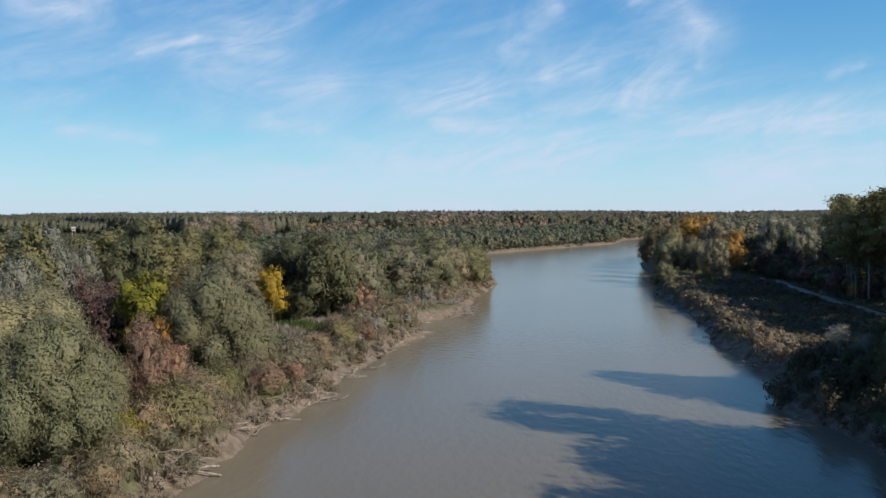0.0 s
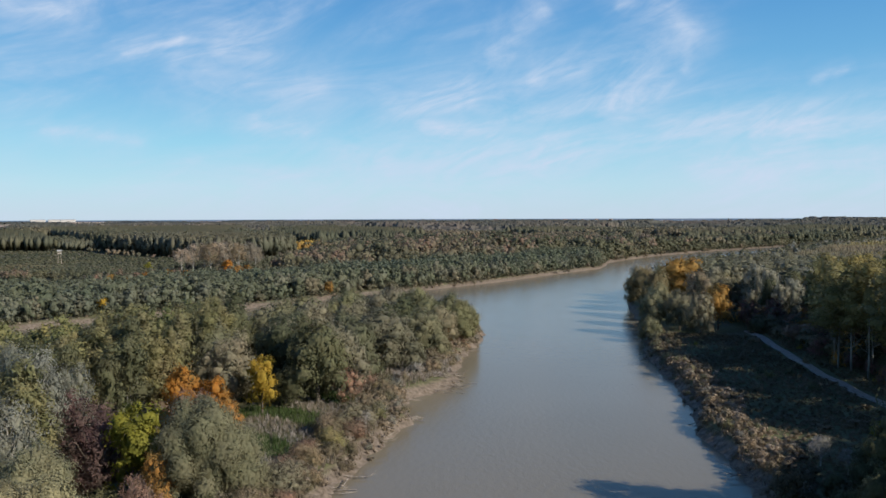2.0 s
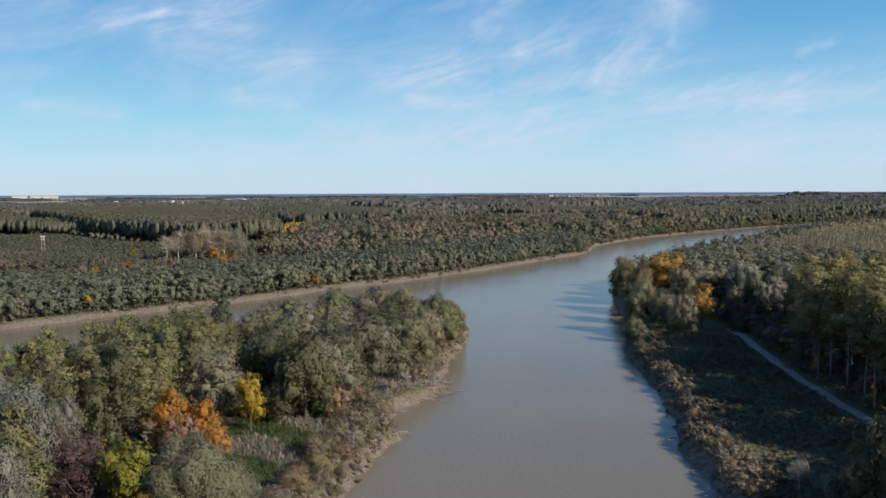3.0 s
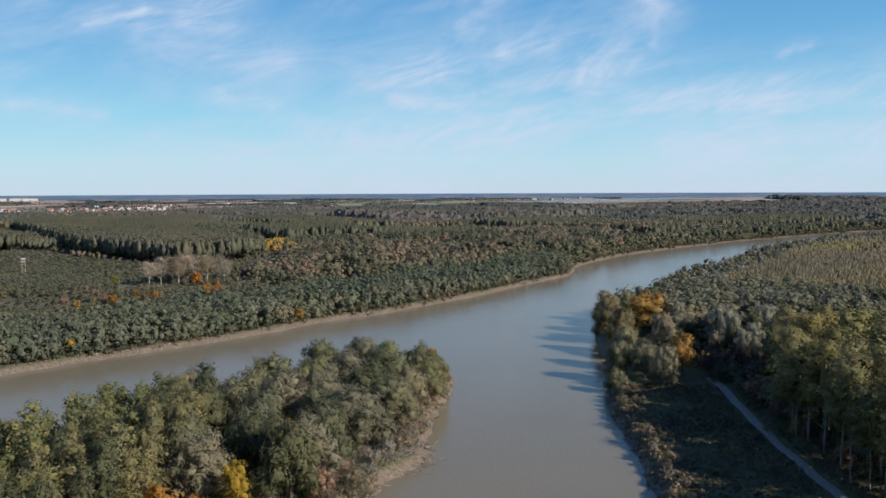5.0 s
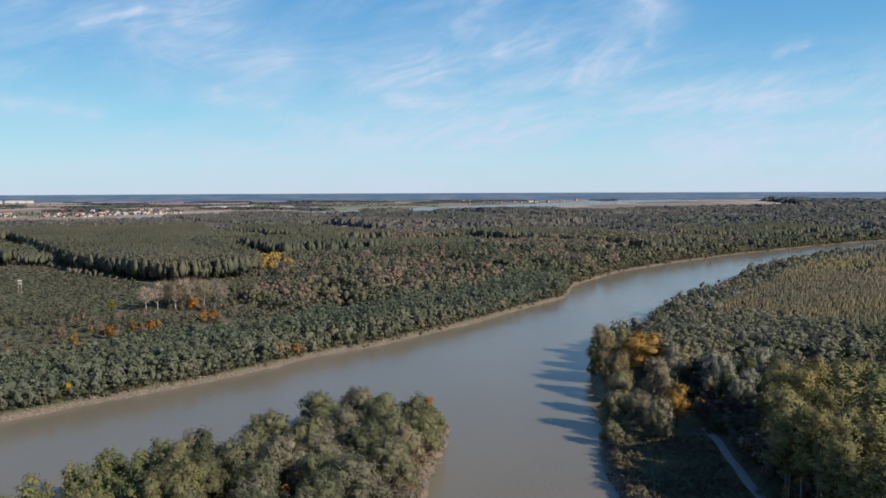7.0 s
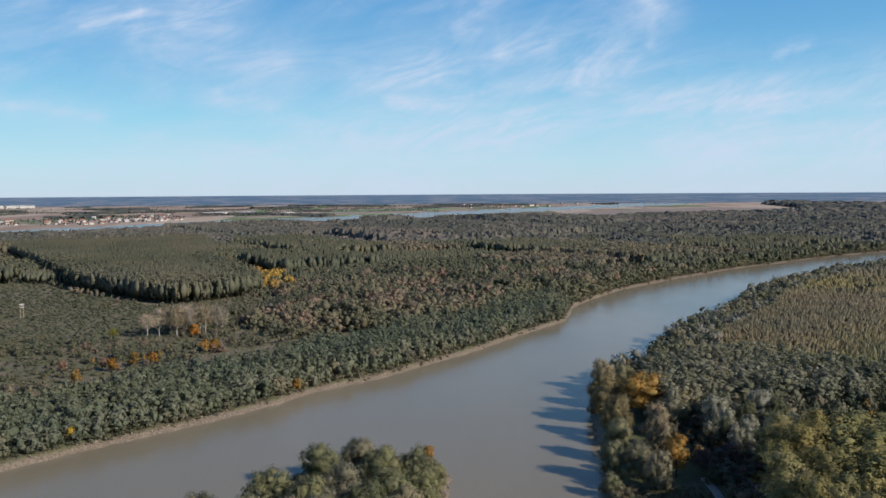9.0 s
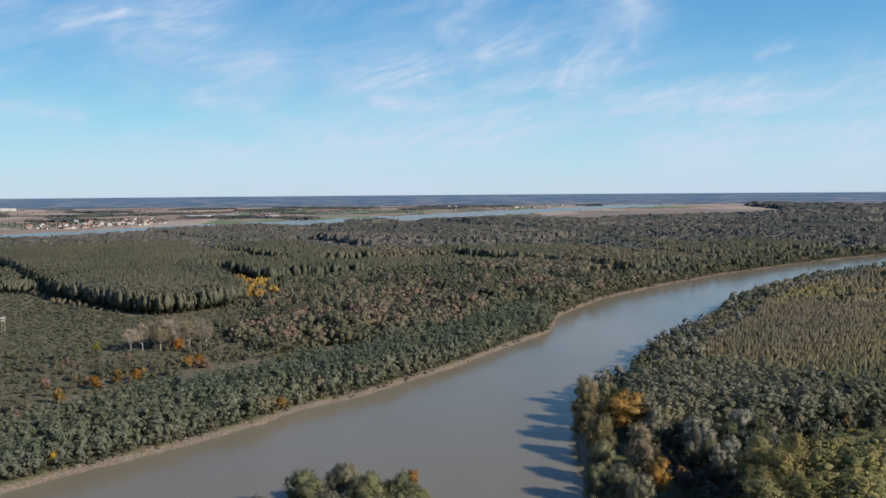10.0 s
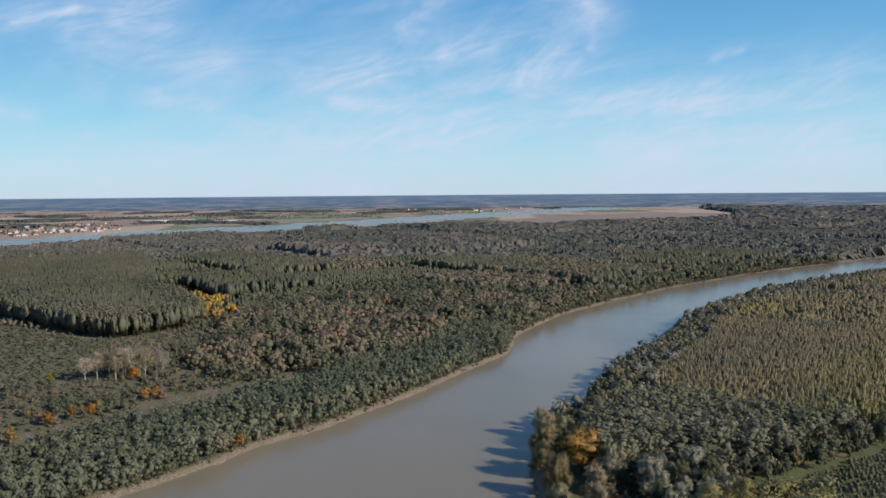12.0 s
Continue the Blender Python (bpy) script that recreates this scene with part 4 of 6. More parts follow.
def wood(name, templates, P, H, wide, tint, mat, label, category="wood"):
    """One joined wood: at each place of P a template scaled to the height H."""
    P, H, tint = np.asarray(P), np.asarray(H), np.clip(np.asarray(tint), 0, 1)
    Z = land_height(P) - 0.1
    pick = WR.integers(0, len(templates), len(P))
    turn, fat = WR.random(len(P)) * 6.283, wide * (0.85 + 0.3 * WR.random(len(P)))
    Vs, Fs, Ts, Ns, n = [], [], [], [], 0
    for k, (tv, tf, *tn) in enumerate(templates):
        idx = np.nonzero(pick == k)[0]
        if not len(idx):
            continue
        c, s, sc = np.cos(turn[idx])[:, None], np.sin(turn[idx])[:, None], (H[idx] / 10)[:, None]
        x = (tv[None, :, 0] * c - tv[None, :, 1] * s) * sc * fat[idx][:, None] + P[idx, 0][:, None]
        y = (tv[None, :, 0] * s + tv[None, :, 1] * c) * sc * fat[idx][:, None] + P[idx, 1][:, None]
        z = tv[None, :, 2] * sc + Z[idx][:, None]
        Vs.append(np.stack([x, y, z], 2).reshape(-1, 3))
        Fs.append((tf[None] + (np.arange(len(idx)) * len(tv))[:, None, None]).reshape(-1, 3) + n)
        Ts.append(np.repeat(tint[idx], len(tv)))
        n += len(idx) * len(tv)
        for q in tn:
            Ns.append(np.stack([q[None, :, 0] * c - q[None, :, 1] * s, q[None, :, 0] * s + q[None, :, 1] * c, np.repeat(q[None, :, 2], len(idx), 0)], 2).reshape(-1, 3))
    ob = new(name, mesh_np(name, np.concatenate(Vs), np.concatenate(Fs), [mat], tint=np.concatenate(Ts), smooth=True, normals=np.concatenate(Ns) if Ns else None))
    return tagged(ob, label, category, kind="stuff")


def scatter(x0, x1, y0, y1, gap, jitter=0.42, turn=0.0):
    """Places on a jittered grid."""
    gx, gy = np.meshgrid(np.arange(x0, x1, gap), np.arange(y0, y1, gap))
    P = np.stack([gx.ravel(), gy.ravel()], 1) + WR.uniform(-jitter, jitter, (gx.size, 2)) * gap
    if turn:
        c, s, m = math.cos(turn), math.sin(turn), np.array([(x0 + x1) / 2, (y0 + y1) / 2])
        P = (P - m) @ np.array([[c, s], [-s, c]]) + m
    return P


def in_view(P, wide=0.68):
    """The sector that the shot looks over, with a margin."""
    ang = np.arctan2(P[:, 0], P[:, 1]) - 0.07
    return (np.abs(ang) < wide) & (P[:, 1] > 30)


FARB, RIGB = np.array(FAR_BANK[2:]), np.array(RIGHT_BANK)


def line_dist(P, line):
    best = np.full(len(P), 1e9)
    for a, b in zip(line, line[1:]):
        ab = b - a
        t = np.clip(((P - a) @ ab) / (ab @ ab), 0, 1)
        best = np.minimum(best, np.linalg.norm(P - a - t[:, None] * ab, axis=1))
    return best


def far_side(P):
    """True on the land beyond the far bank."""
    poly = np.array(FAR_BANK + [(2600, 9000), (-9000, 9000), (-9000, -500)], float)
    return inside(P, poly)


def right_side(P):
    poly = np.array(RIGHT_BANK + [(9000, -700), (9000, 1560)], float)
    return inside(P, poly)


def hash_cell(P, sx, sy, turn, seed):
    """A random number per planted block."""
    c, s = math.cos(turn), math.sin(turn)
    u = np.floor((P[:, 0] * c + P[:, 1] * s) / sx + seed * 0.37)
    v = np.floor((-P[:, 0] * s + P[:, 1] * c) / sy + seed * 0.71)
    q = np.sin(u * 127.1 + v * 311.7 + seed * 74.7) * 43758.5453
    return q - np.floor(q)


def smooth_field(P, scale, seed):
    x, y = P[:, 0] / scale + seed, P[:, 1] / scale - seed * 1.7
    return 0.5 + 0.25 * np.sin(x + 1.7 * np.sin(y * 0.8)) + 0.25 * np.sin(y * 1.3 + 1.4 * np.sin(x * 0.7 + seed))


def one_lobe(r, low):
    """A single leaf mass from low to 10 m."""
    return [((0, 0, (10 + low) / 2), (r * (0.9 + 0.2 * WR.random()), r * (0.9 + 0.2 * WR.random()), (10 - low) / 2))]


LOD_ROUND = [template(billow_lobes(WR, 4, 10, 4.0, 0.0, 0.36), 210, 0.86, 0.72, ICO1, cluster=0.95) for _ in range(8)]
LOD_TALL = [template(billow_lobes(WR, 4, 10, 3.4, 0.3, 0.36), 180, 0.86, 0.70, ICO1, cluster=0.95) for _ in range(7)]
LOD_BIG = [template(billow_lobes(WR, 7, 10, 4.4, 0.2, 0.31), 180, 0.80, 0.70, ICO1, cluster=0.9) for _ in range(8)]
LOD_COL = [template(plume_lobes(WR, 5, 10, 1.25, 1.4), 90, 0.5, 0.8, ICO1, 0.10, cluster=0.4) for _ in range(6)]
LOD_SMALL = [template(round_lobes(WR, 1, 10, 5.0, 0.0), 70, 1.8, 0.55, ICO1, cluster=1.5) for _ in range(5)]
LOD_LOW = [template(one_lobe(4.6, 0), 28, 2.4, 0.74, ICO1, cluster=1.6) for _ in range(5)]
LOD_THIN = [brush(WR, 20, 1.15, 0.20, 3.0) for _ in range(7)]
LOD_THINFAR = [brush(WR, 8, 1.2, 0.4, 3.6) for _ in range(5)]
LOD_SILVER = [template(billow_lobes(WR, 6, 10, 2.2, 1.4, 0.30), 240, 0.46, 0.64, ICO1, 0.10, cluster=0.55) for _ in range(8)]
LOD_FAR = [template(billow_lobes(WR, 2, 10, 4.2, 0.2, 0.36), 40, 1.1, 0.78, ICO1) for _ in range(8)]
LOD_FARCOL = [template(one_lobe(1.35, 0), 14, 1.1, 0.9, ICO1) for _ in range(5)]

# pointed tops of planted poplars
SPIRES = []
for _ in range(5):
    v = np.array([(0, 0, 10), (1, 0, 5.5), (0, 1, 6), (-1, 0, 5.2), (0, -1, 5.8), (0, 0, 0)], float) * np.array([1.7, 1.7, 1]) + WR.normal(size=(6, 3)) * 0.25
    f = np.array([(0, 1, 2), (0, 2, 3), (0, 3, 4), (0, 4, 1), (5, 2, 1), (5, 3, 2), (5, 4, 3), (5, 1, 4)])
    SPIRES.append((v, f))

PLANT_FRONT = np.array([(-520, 1120), (-400, 925), (-272, 705), (-204, 636), (-160, 602), (-122, 640), (-112, 685), (-148, 780), (-190, 870), (-220, 1000), (-300, 1300), (-700, 1400)], float)
YOUNG = np.array([(-420, 560), (-300, 440), (-215, 455), (-150, 500), (-160, 590), (-205, 625), (-275, 690), (-400, 880), (-520, 900)], float)
RIDE = np.array([(-140, 362), (-116, 380), (-90, 400), (-62, 421), (-40, 440), (-20, 458)], float)
CLEAR = [np.array([(-100, 394), (-62, 416), (-26, 440), (-12, 462), (-14, 476), (-34, 462), (-66, 441), (-102, 414)], float),
         np.array([(-215, 612), (-165, 606), (-118, 646), (-112, 660), (-128, 657), (-166, 614), (-208, 628)], float)]

# willow belt along the far bank
P = scatter(-300, 260, 90, 720, 4.9, 0.55)
d = line_dist(P, FARB)
depth = np.interp(P[:, 0], [-130, -74, 15, 80, 118, 124], [62, 58, 60, 46, 30, 0])
P = P[far_side(P) & in_view(P, 0.8) & (d > 3.6) & (d < depth + 6 * np.sin(P[:, 0] * 0.11)) & (P[:, 0] < 124)]
d = line_dist(P, FARB)
t = 0.15 + 0.6 * WR.random(len(P)) + 0.2 * (d < 14)
wood("willow_belt", LOD_ROUND, P, (8 + 2.2 * smooth_field(P, 9, 7.0) + WR.uniform(-0.8, 1.4, len(P))) * np.clip(0.58 + d / 30, 0.55, 1), 1.0, t, PAL_STRIP, "dense belt of blue-green willows along the far bank")

# scrub at the foot of the far bank
P = scatter(-330, 700, 90, 1100, 3.0)
d = line_dist(P, FARB)
P = P[far_side(P) & in_view(P) & (d > np.where(P[:, 0] > -20, -0.2, 0.8) + 1.5 * (smooth_field(P, 9, 4.0) > 0.6)) & (d < 8) & (WR.random(len(P)) < 0.92)]
wood("bank_scrub", LOD_SMALL, P, WR.uniform(0.9, 2.2, len(P)) * np.where(P[:, 1] > 500, 1.7, 1.0) * (0.75 + 0.24 * np.clip(line_dist(P, FARB), 0, 7)), 1.2, np.where(line_dist(P, FARB) > 1.8, WR.uniform(0.05, 0.42, len(P)), WR.uniform(0.25, 0.6, len(P))), PAL_MIX, "low olive and tan scrub on the clay bank", "scrub")

# mixed wood and scrub behind the belt
P = scatter(-420, 420, 250, 760, 5.8)
d = line_dist(P, FARB)
depth = np.interp(P[:, 0], [-130, -74, 15, 80, 118, 124], [62, 58, 60, 46, 30, 4])
keep = far_side(P) & in_view(P) & (d > depth + 4) & ~inside(P, PLANT_FRONT) & ~inside(P, YOUNG)
for c in CLEAR:
    keep &= ~inside(P, c)
keep &= line_dist(P, RIDE) > 9
P = P[keep]
tallness = np.clip((P[:, 0] + 105) / 50, 0, 1) * np.clip((P[:, 1] - 440) / 60, 0, 1)
tallness = np.maximum(tallness, np.clip((P[:, 0] - 110) / 20, 0, 1))
patchy = smooth_field(P, 26, 6.0)
H = 2.8 + 4.6 * WR.random(len(P)) * patchy + tallness * (7.5 + 4.5 * WR.random(len(P)))
f = smooth_field(P, 34, 2.0)
t = np.where(tallness > 0.4, 0.56 * (0.5 * f + 0.5 * smooth_field(P, 12, 5.0)) + 0.16 * WR.random(len(P)) - 0.08, 0.18 + 0.34 * f * patchy + 0.14 * WR.random(len(P)))
red = (np.hypot((P[:, 0] - 22) / 52, (P[:, 1] - 572) / 24) < 1) | (np.hypot((P[:, 0] + 45) / 16, (P[:, 1] - 540) / 14) < 1)
t = np.where(red & (WR.random(len(P)) < 0.6), 0.46 + 0.30 * WR.random(len(P)), t)
t = np.where((smooth_field(P, 11, 8.0) > 0.68) & (WR.random(len(P)) < 0.7), WR.uniform(0.5, 0.78, len(P)), t)
t = np.where((WR.random(len(P)) < 0.006) & (tallness < 0.3), 0.985, t)
orange = ((np.abs(P[:, 0] + 132) < 26) & (np.abs(P[:, 1] - 388) < 22)) | ((np.abs(P[:, 0] + 97) < 16) & (np.abs(P[:, 1] - 424) < 10))
t = np.where(orange & (WR.random(len(P)) < 0.14), 0.965, t)
keep = (tallness > 0.3) | (WR.random(len(P)) < 0.4 + 0.5 * (patchy > 0.5))
big = (tallness > 0.3) & (P[:, 0] < 330)
keep &= ~big | (WR.random(len(P)) < 0.52)
near = keep & (P[:, 1] < 560) & (np.abs(P[:, 0] + 40) < 190) & ~big
wood("mixed_wood", LOD_TALL, P[near], H[near], 1.4, t[near], PAL_MIX, "mixed autumn wood, dark green, olive and russet")
big &= keep
wood("mixed_wood_crowns", LOD_BIG, P[big], 8 + (H[big] - 4) * 0.75 * (0.55 + 0.7 * smooth_field(P[big], 13, 2.5)), 1.05, t[big], PAL_MIX, "large round crowns of a mixed autumn wood, dark green and russet")
far = keep & ~near & ~big
wood("mixed_wood_beyond", LOD_FAR, P[far], H[far], 1.15, t[far], PAL_MIX, "mixed autumn wood, dark green, olive and russet")

# young planting before the tall block
P = scatter(-750, 100, 250, 1100, 6.2, 0.5, 0.5)
P = P[inside(P, YOUNG) & in_view(P)]
wood("young_planting", LOD_LOW, P, WR.uniform(0.9, 1.6, len(P)), 2.8, 0.04 + 0.2 * smooth_field(P, 60, 1.0), PAL_MIX, "rows of young dull green planted trees")

# tall plantation block
P = scatter(-1100, 300, 350, 1750, 4.6, 0.3, 0.65)
P = P[inside(P, PLANT_FRONT) & in_view(P)]
edge = seg_dist(P, PLANT_FRONT) < 30
H = WR.uniform(18.6, 20.0, len(P))
t = 0.10 + 0.35 * smooth_field(P, 70, 4.0) + 0.15 * WR.random(len(P))
near = edge & (P[:, 1] < 900)
near &= WR.random(len(P)) < 0.8
wood("plantation_edge", LOD_COL, P[near], H[near], 1.25, t[near], PAL_PLANT, "straight dark edge of a tall poplar plantation", "plantation")
wood("plantation", SPIRES, P[~near], H[~near], 0.95, t[~near], PAL_PLANT, "closed canopy of a tall dark green plantation", "plantation")

# further woods in planted blocks, to 1300 m
P = scatter(-1000, 1400, 600, 1350, 8.2, 0.5)
d = line_dist(P, FARB)
r = np.hypot(P[:, 0], P[:, 1])
P = P[far_side(P) & in_view(P) & ((P[:, 1] >= 760) | ((P[:, 1] > 690) & (P[:, 0] < -60) & (P[:, 0] > -185))) & (np.hypot(P[:, 0], P[:, 1]) < 1330 + 40 * np.sin(P[:, 0] * 0.05)) & (line_dist(P, FARB) > 5) & ~inside(P, PLANT_FRONT)]


def ride(P, sx, sy, turn, seed, wide):
    """True on the open rides between planted blocks."""
    c, s = math.cos(turn), math.sin(turn)
    u = ((P[:, 0] * c + P[:, 1] * s) / sx + seed * 0.37) % 1.0 * sx
    v = ((-P[:, 0] * s + P[:, 1] * c) / sy + seed * 0.71) % 1.0 * sy
    return (u < wide) | (v < wide)


P = P[~ride(P, 110, 150, 0.55, 3, 9) | (line_dist(P, FARB) < 60)]
blk = hash_cell(P, 110, 150, 0.55, 3)
bankd = line_dist(P, FARB)
H = np.where(bankd < 45, WR.uniform(12, 16, len(P)), 6 + 15 * (blk * 3.7 % 1.0) + WR.uniform(-1, 1.5, len(P)))
t = np.clip(np.where(bankd < 45, 0.52 * smooth_field(P, 17, 3.0) * WR.uniform(0.6, 1.1, len(P)), 0.04 + 0.42 * hash_cell(P, 110, 150, 0.55, 3.0) + 0.12 * WR.random(len(P))), 0, 0.86)
edge_x = np.interp(P[:, 1], [680, 780, 880], [-112, -140, -182])
gold = ((P[:, 0] > edge_x) & (P[:, 0] < edge_x + 32) & (P[:, 1] > 690) & (P[:, 1] < 885)) | (np.hypot((P[:, 0] + 20) / 26, (P[:, 1] - 872) / 12) < 1)
t = np.where(gold & (WR.random(len(P)) < 0.85), WR.uniform(0.95, 1.0, len(P)), t)
H = np.where(gold, np.minimum(H, 15), H)
colm = hash_cell(P, 110, 150, 0.55, 3) * 7 % 1.0 < 0.6
colm &= (bankd > 45) & ~gold
C, CH, CT = P[colm], H[colm], t[colm]
C = np.concatenate([C + WR.uniform(-4, 4, C.shape) for _ in range(3)])
CH, CT = np.tile(CH, 3) + WR.uniform(-1, 1, len(C)), np.tile(CT, 3)
wood("far_plantation", SPIRES, C, CH, 1.1, CT * 0.8, PAL_PLANT, "planted blocks of dull green and brownish poplars", "plantation")
wood("far_wood", LOD_FAR, P[~colm], H[~colm] * 0.9, 1.15, t[~colm], PAL_MIX, "distant mixed autumn wood")


# ---- right bank woods ----
P = scatter(95, 1250, 300, 1150, 5.2)
d = line_dist(P, RIGB)
P = P[right_side(P) & in_view(P, 0.8) & (d > 3.5) & (d < 34) & (P[:, 1] > 338)]
P = P[np.hypot(P[:, 0], P[:, 1]) < 1300]
P = P[(np.hypot(P[:, 0] - 118, P[:, 1] - 368) > 9) & (np.hypot(P[:, 0] - 450, P[:, 1] - 720) > 16) & (np.hypot(P[:, 0] - 505, P[:, 1] - 760) > 16)]
r = np.hypot(P[:, 0], P[:, 1])
P, Q = P[r < 620], P[r >= 620]
wood("far_bank_wood", LOD_FAR, Q, WR.uniform(8, 12.5, len(Q)), 1.0, np.where(WR.random(len(Q)) < 0.25, 0.9, WR.uniform(0.08, 0.42, len(Q))), PAL_MIX, "dark green and grey willows along the bank")
P = P[WR.random(len(P)) < 0.72]
wood("bank_wood", LOD_BIG, P, WR.uniform(7, 12.5, len(P)), 1.1, np.where(WR.random(len(P)) < 0.25, 0.9, WR.uniform(0.08, 0.42, len(P))), PAL_MIX, "dark green and grey willows along the bank")

def thin_front(x):
    """The near edge of the thin plantation."""
    return np.interp(x, [120, 147, 189, 235, 330], [392, 372, 320, 306, 300])


P = scatter(100, 1250, 200, 1250, 3.1, 0.4, 0.2)
d = line_dist(P, RIGB)
P = P[right_side(P) & in_view(P, 0.8) & (d > 30) & (np.hypot(P[:, 0], P[:, 1]) < 1150) & (P[:, 1] > thin_front(P[:, 0])) & (np.hypot((P[:, 0] - 475), (P[:, 1] - 736)) > 22)]
r = np.hypot(P[:, 0], P[:, 1])
P, Q = P[r < 640], P[(r >= 640) & (WR.random(len(r)) < 0.30)]
t = 0.6 * smooth_field(P, 45, 3.0) + 0.3 * WR.random(len(P)) - 0.4 * (P[:, 1] < thin_front(P[:, 0]) + 22)
wood("thin_plantation", LOD_THIN, P, WR.uniform(10.2, 11.8, len(P)), 1.7, t, PAL_THIN, "thin yellow-brown poplar plantation losing its leaves", "plantation")
wood("thin_plantation_beyond", LOD_THINFAR, Q, WR.uniform(10, 11.6, len(Q)), 2.6, 0.75 * smooth_field(Q, 45, 3.0) + 0.2 * WR.random(len(Q)), PAL_THIN, "thin yellow-brown poplar plantation losing its leaves", "plantation")

P = scatter(96, 330, 236, 360, 4.6)
d = line_dist(P, RIGB)
P = P[right_side(P) & (d > 20) & (P[:, 1] > 260 + np.clip(P[:, 0] - 145, 0, 200) * 0.5) & (P[:, 1] < thin_front(P[:, 0]) - 2)]
front = P[:, 1] < 275 + np.clip(P[:, 0] - 145, 0, 200) * 0.5
wood("wood_margin", LOD_TALL, P[front], WR.uniform(5, 12, front.sum()), 0.95, np.where(WR.random(front.sum()) < 0.05, 0.96, WR.uniform(0.0, 0.7, front.sum()) ** 1.6), PAL_MIX, "uneven dark green and russet margin of the wood")
P = P[~front]
wood("silver_poplar_wood", LOD_SILVER, P, WR.uniform(13, 16, len(P)), 1.45, 0.35 * smooth_field(P, 14, 3.0) + 0.65 * WR.random(len(P)), PAL_SILVER, "grey-green white poplars with silvery leaves and pale stems")

P = scatter(80, 380, 150, 420, 2.9, 0.2, 0.35)
P = P[(P[:, 1] < 256 + np.clip(P[:, 0] - 145, 0, 200) * 0.5) & (P[:, 0] > 130) & (P[:, 1] > 215) & (P[:, 0] < 330)]
wood("sapling_rows", LOD_FARCOL, P, WR.uniform(1.0, 2.2, len(P)), 3.2, 0.25 * WR.random(len(P)), PAL_PLANT, "rows of low green saplings in a clearing", "saplings")


# ---- canopy of the distant forest and copses in the farmland ----
FIELDS = np.array([(430, 2760), (800, 2480), (1300, 2620), (1680, 3400), (1340, 3680), (800, 3200)], float)


def canopy(name, P, n, m, H, tint, keep, mat, label):
    """A bumpy closed canopy over an n by m lattice of places."""
    Z = land_height(P) + H
    V = np.column_stack([P, Z])
    i = (np.arange(m - 1)[:, None] * n + np.arange(n - 1)[None]).ravel()
    quads = np.stack([i, i + 1, i + n + 1, i + n], 1)
    quads = quads[keep[quads].all(1)]
    flip = WR.random(len(quads)) < 0.5
    a, e = quads[flip], quads[~flip]
    F = np.concatenate([a[:, [0, 1, 2]], a[:, [0, 2, 3]], e[:, [0, 1, 3]], e[:, [1, 2, 3]]])
    return tagged(new(name, mesh_np(name, V, F, [mat], tint=np.clip(tint, 0, 1))), label, "wood", kind="stuff")


ang = np.linspace(-0.66, 0.80, 330)
rad = 1190 * (5000 / 1190) ** np.linspace(0, 1, 330)
A, R = np.meshgrid(ang, rad)
A = A + WR.uniform(-0.4, 0.4, A.shape) * (ang[1] - ang[0])
R = R * (1 + WR.uniform(-0.4, 0.4, R.shape) * 0.0041)
P = np.stack([(R * np.sin(A)).ravel(), (R * np.cos(A)).ravel()], 1)
sd = shore(P)
poly = np.array([(-1700, 250), (-760, 1300), (-597, 1500), (-537, 1700), (-432, 1940), (-254, 2010), (100, 2320), (317, 2500), (800, 2460), (1300, 2600), (1720, 3420), (2000, 4435), (2900, 5700), (9000, 5700), (9000, -3000), (-1700, -3000)], float)
this_side = inside(P, poly)
blk, blk2 = hash_cell(P, 130, 260, 0.55, 3), hash_cell(P, 130, 260, 0.55, 9)
wooded = this_side & (sd > 12) & ~inside(P, FIELDS) & (blk2 < 0.965)
beyond = inside(P, np.array([(-2600, 450), (-1050, 1750), (-800, 2000), (-615, 2318), (-428, 2540), (-103, 2886), (457, 3650), (1237, 4623), (2240, 5900), (-4000, 6000)], float))
copse = beyond & (sd > 25) & (smooth_field(P, 120, 5.0) + 0.35 * hash_cell(P, 420, 90, -0.6, 2) > 1.12 - 0.14 * np.clip((np.hypot(P[:, 0], P[:, 1]) - 2800) / 1800, 0, 1))
rr = np.hypot(P[:, 0], P[:, 1])
H = np.where(wooded, np.clip((rr - 1150) / 150, 0.25, 1) * (8 + 13 * blk + WR.uniform(-9, 2.0, len(P))), np.where(copse, WR.uniform(3, 9, len(P)), -1.0))
t = np.where(wooded, 0.06 + 0.75 * blk2 + 0.14 * WR.random(len(P)), 0.02 + 0.3 * WR.random(len(P)))
grow = np.stack([wooded | copse]).reshape(A.shape)
pad = grow.copy()
pad[1:] |= grow[:-1]
pad[:-1] |= grow[1:]
pad[:, 1:] |= grow[:, :-1]
pad[:, :-1] |= grow[:, 1:]
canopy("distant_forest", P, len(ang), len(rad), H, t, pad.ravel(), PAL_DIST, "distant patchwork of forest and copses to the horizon")

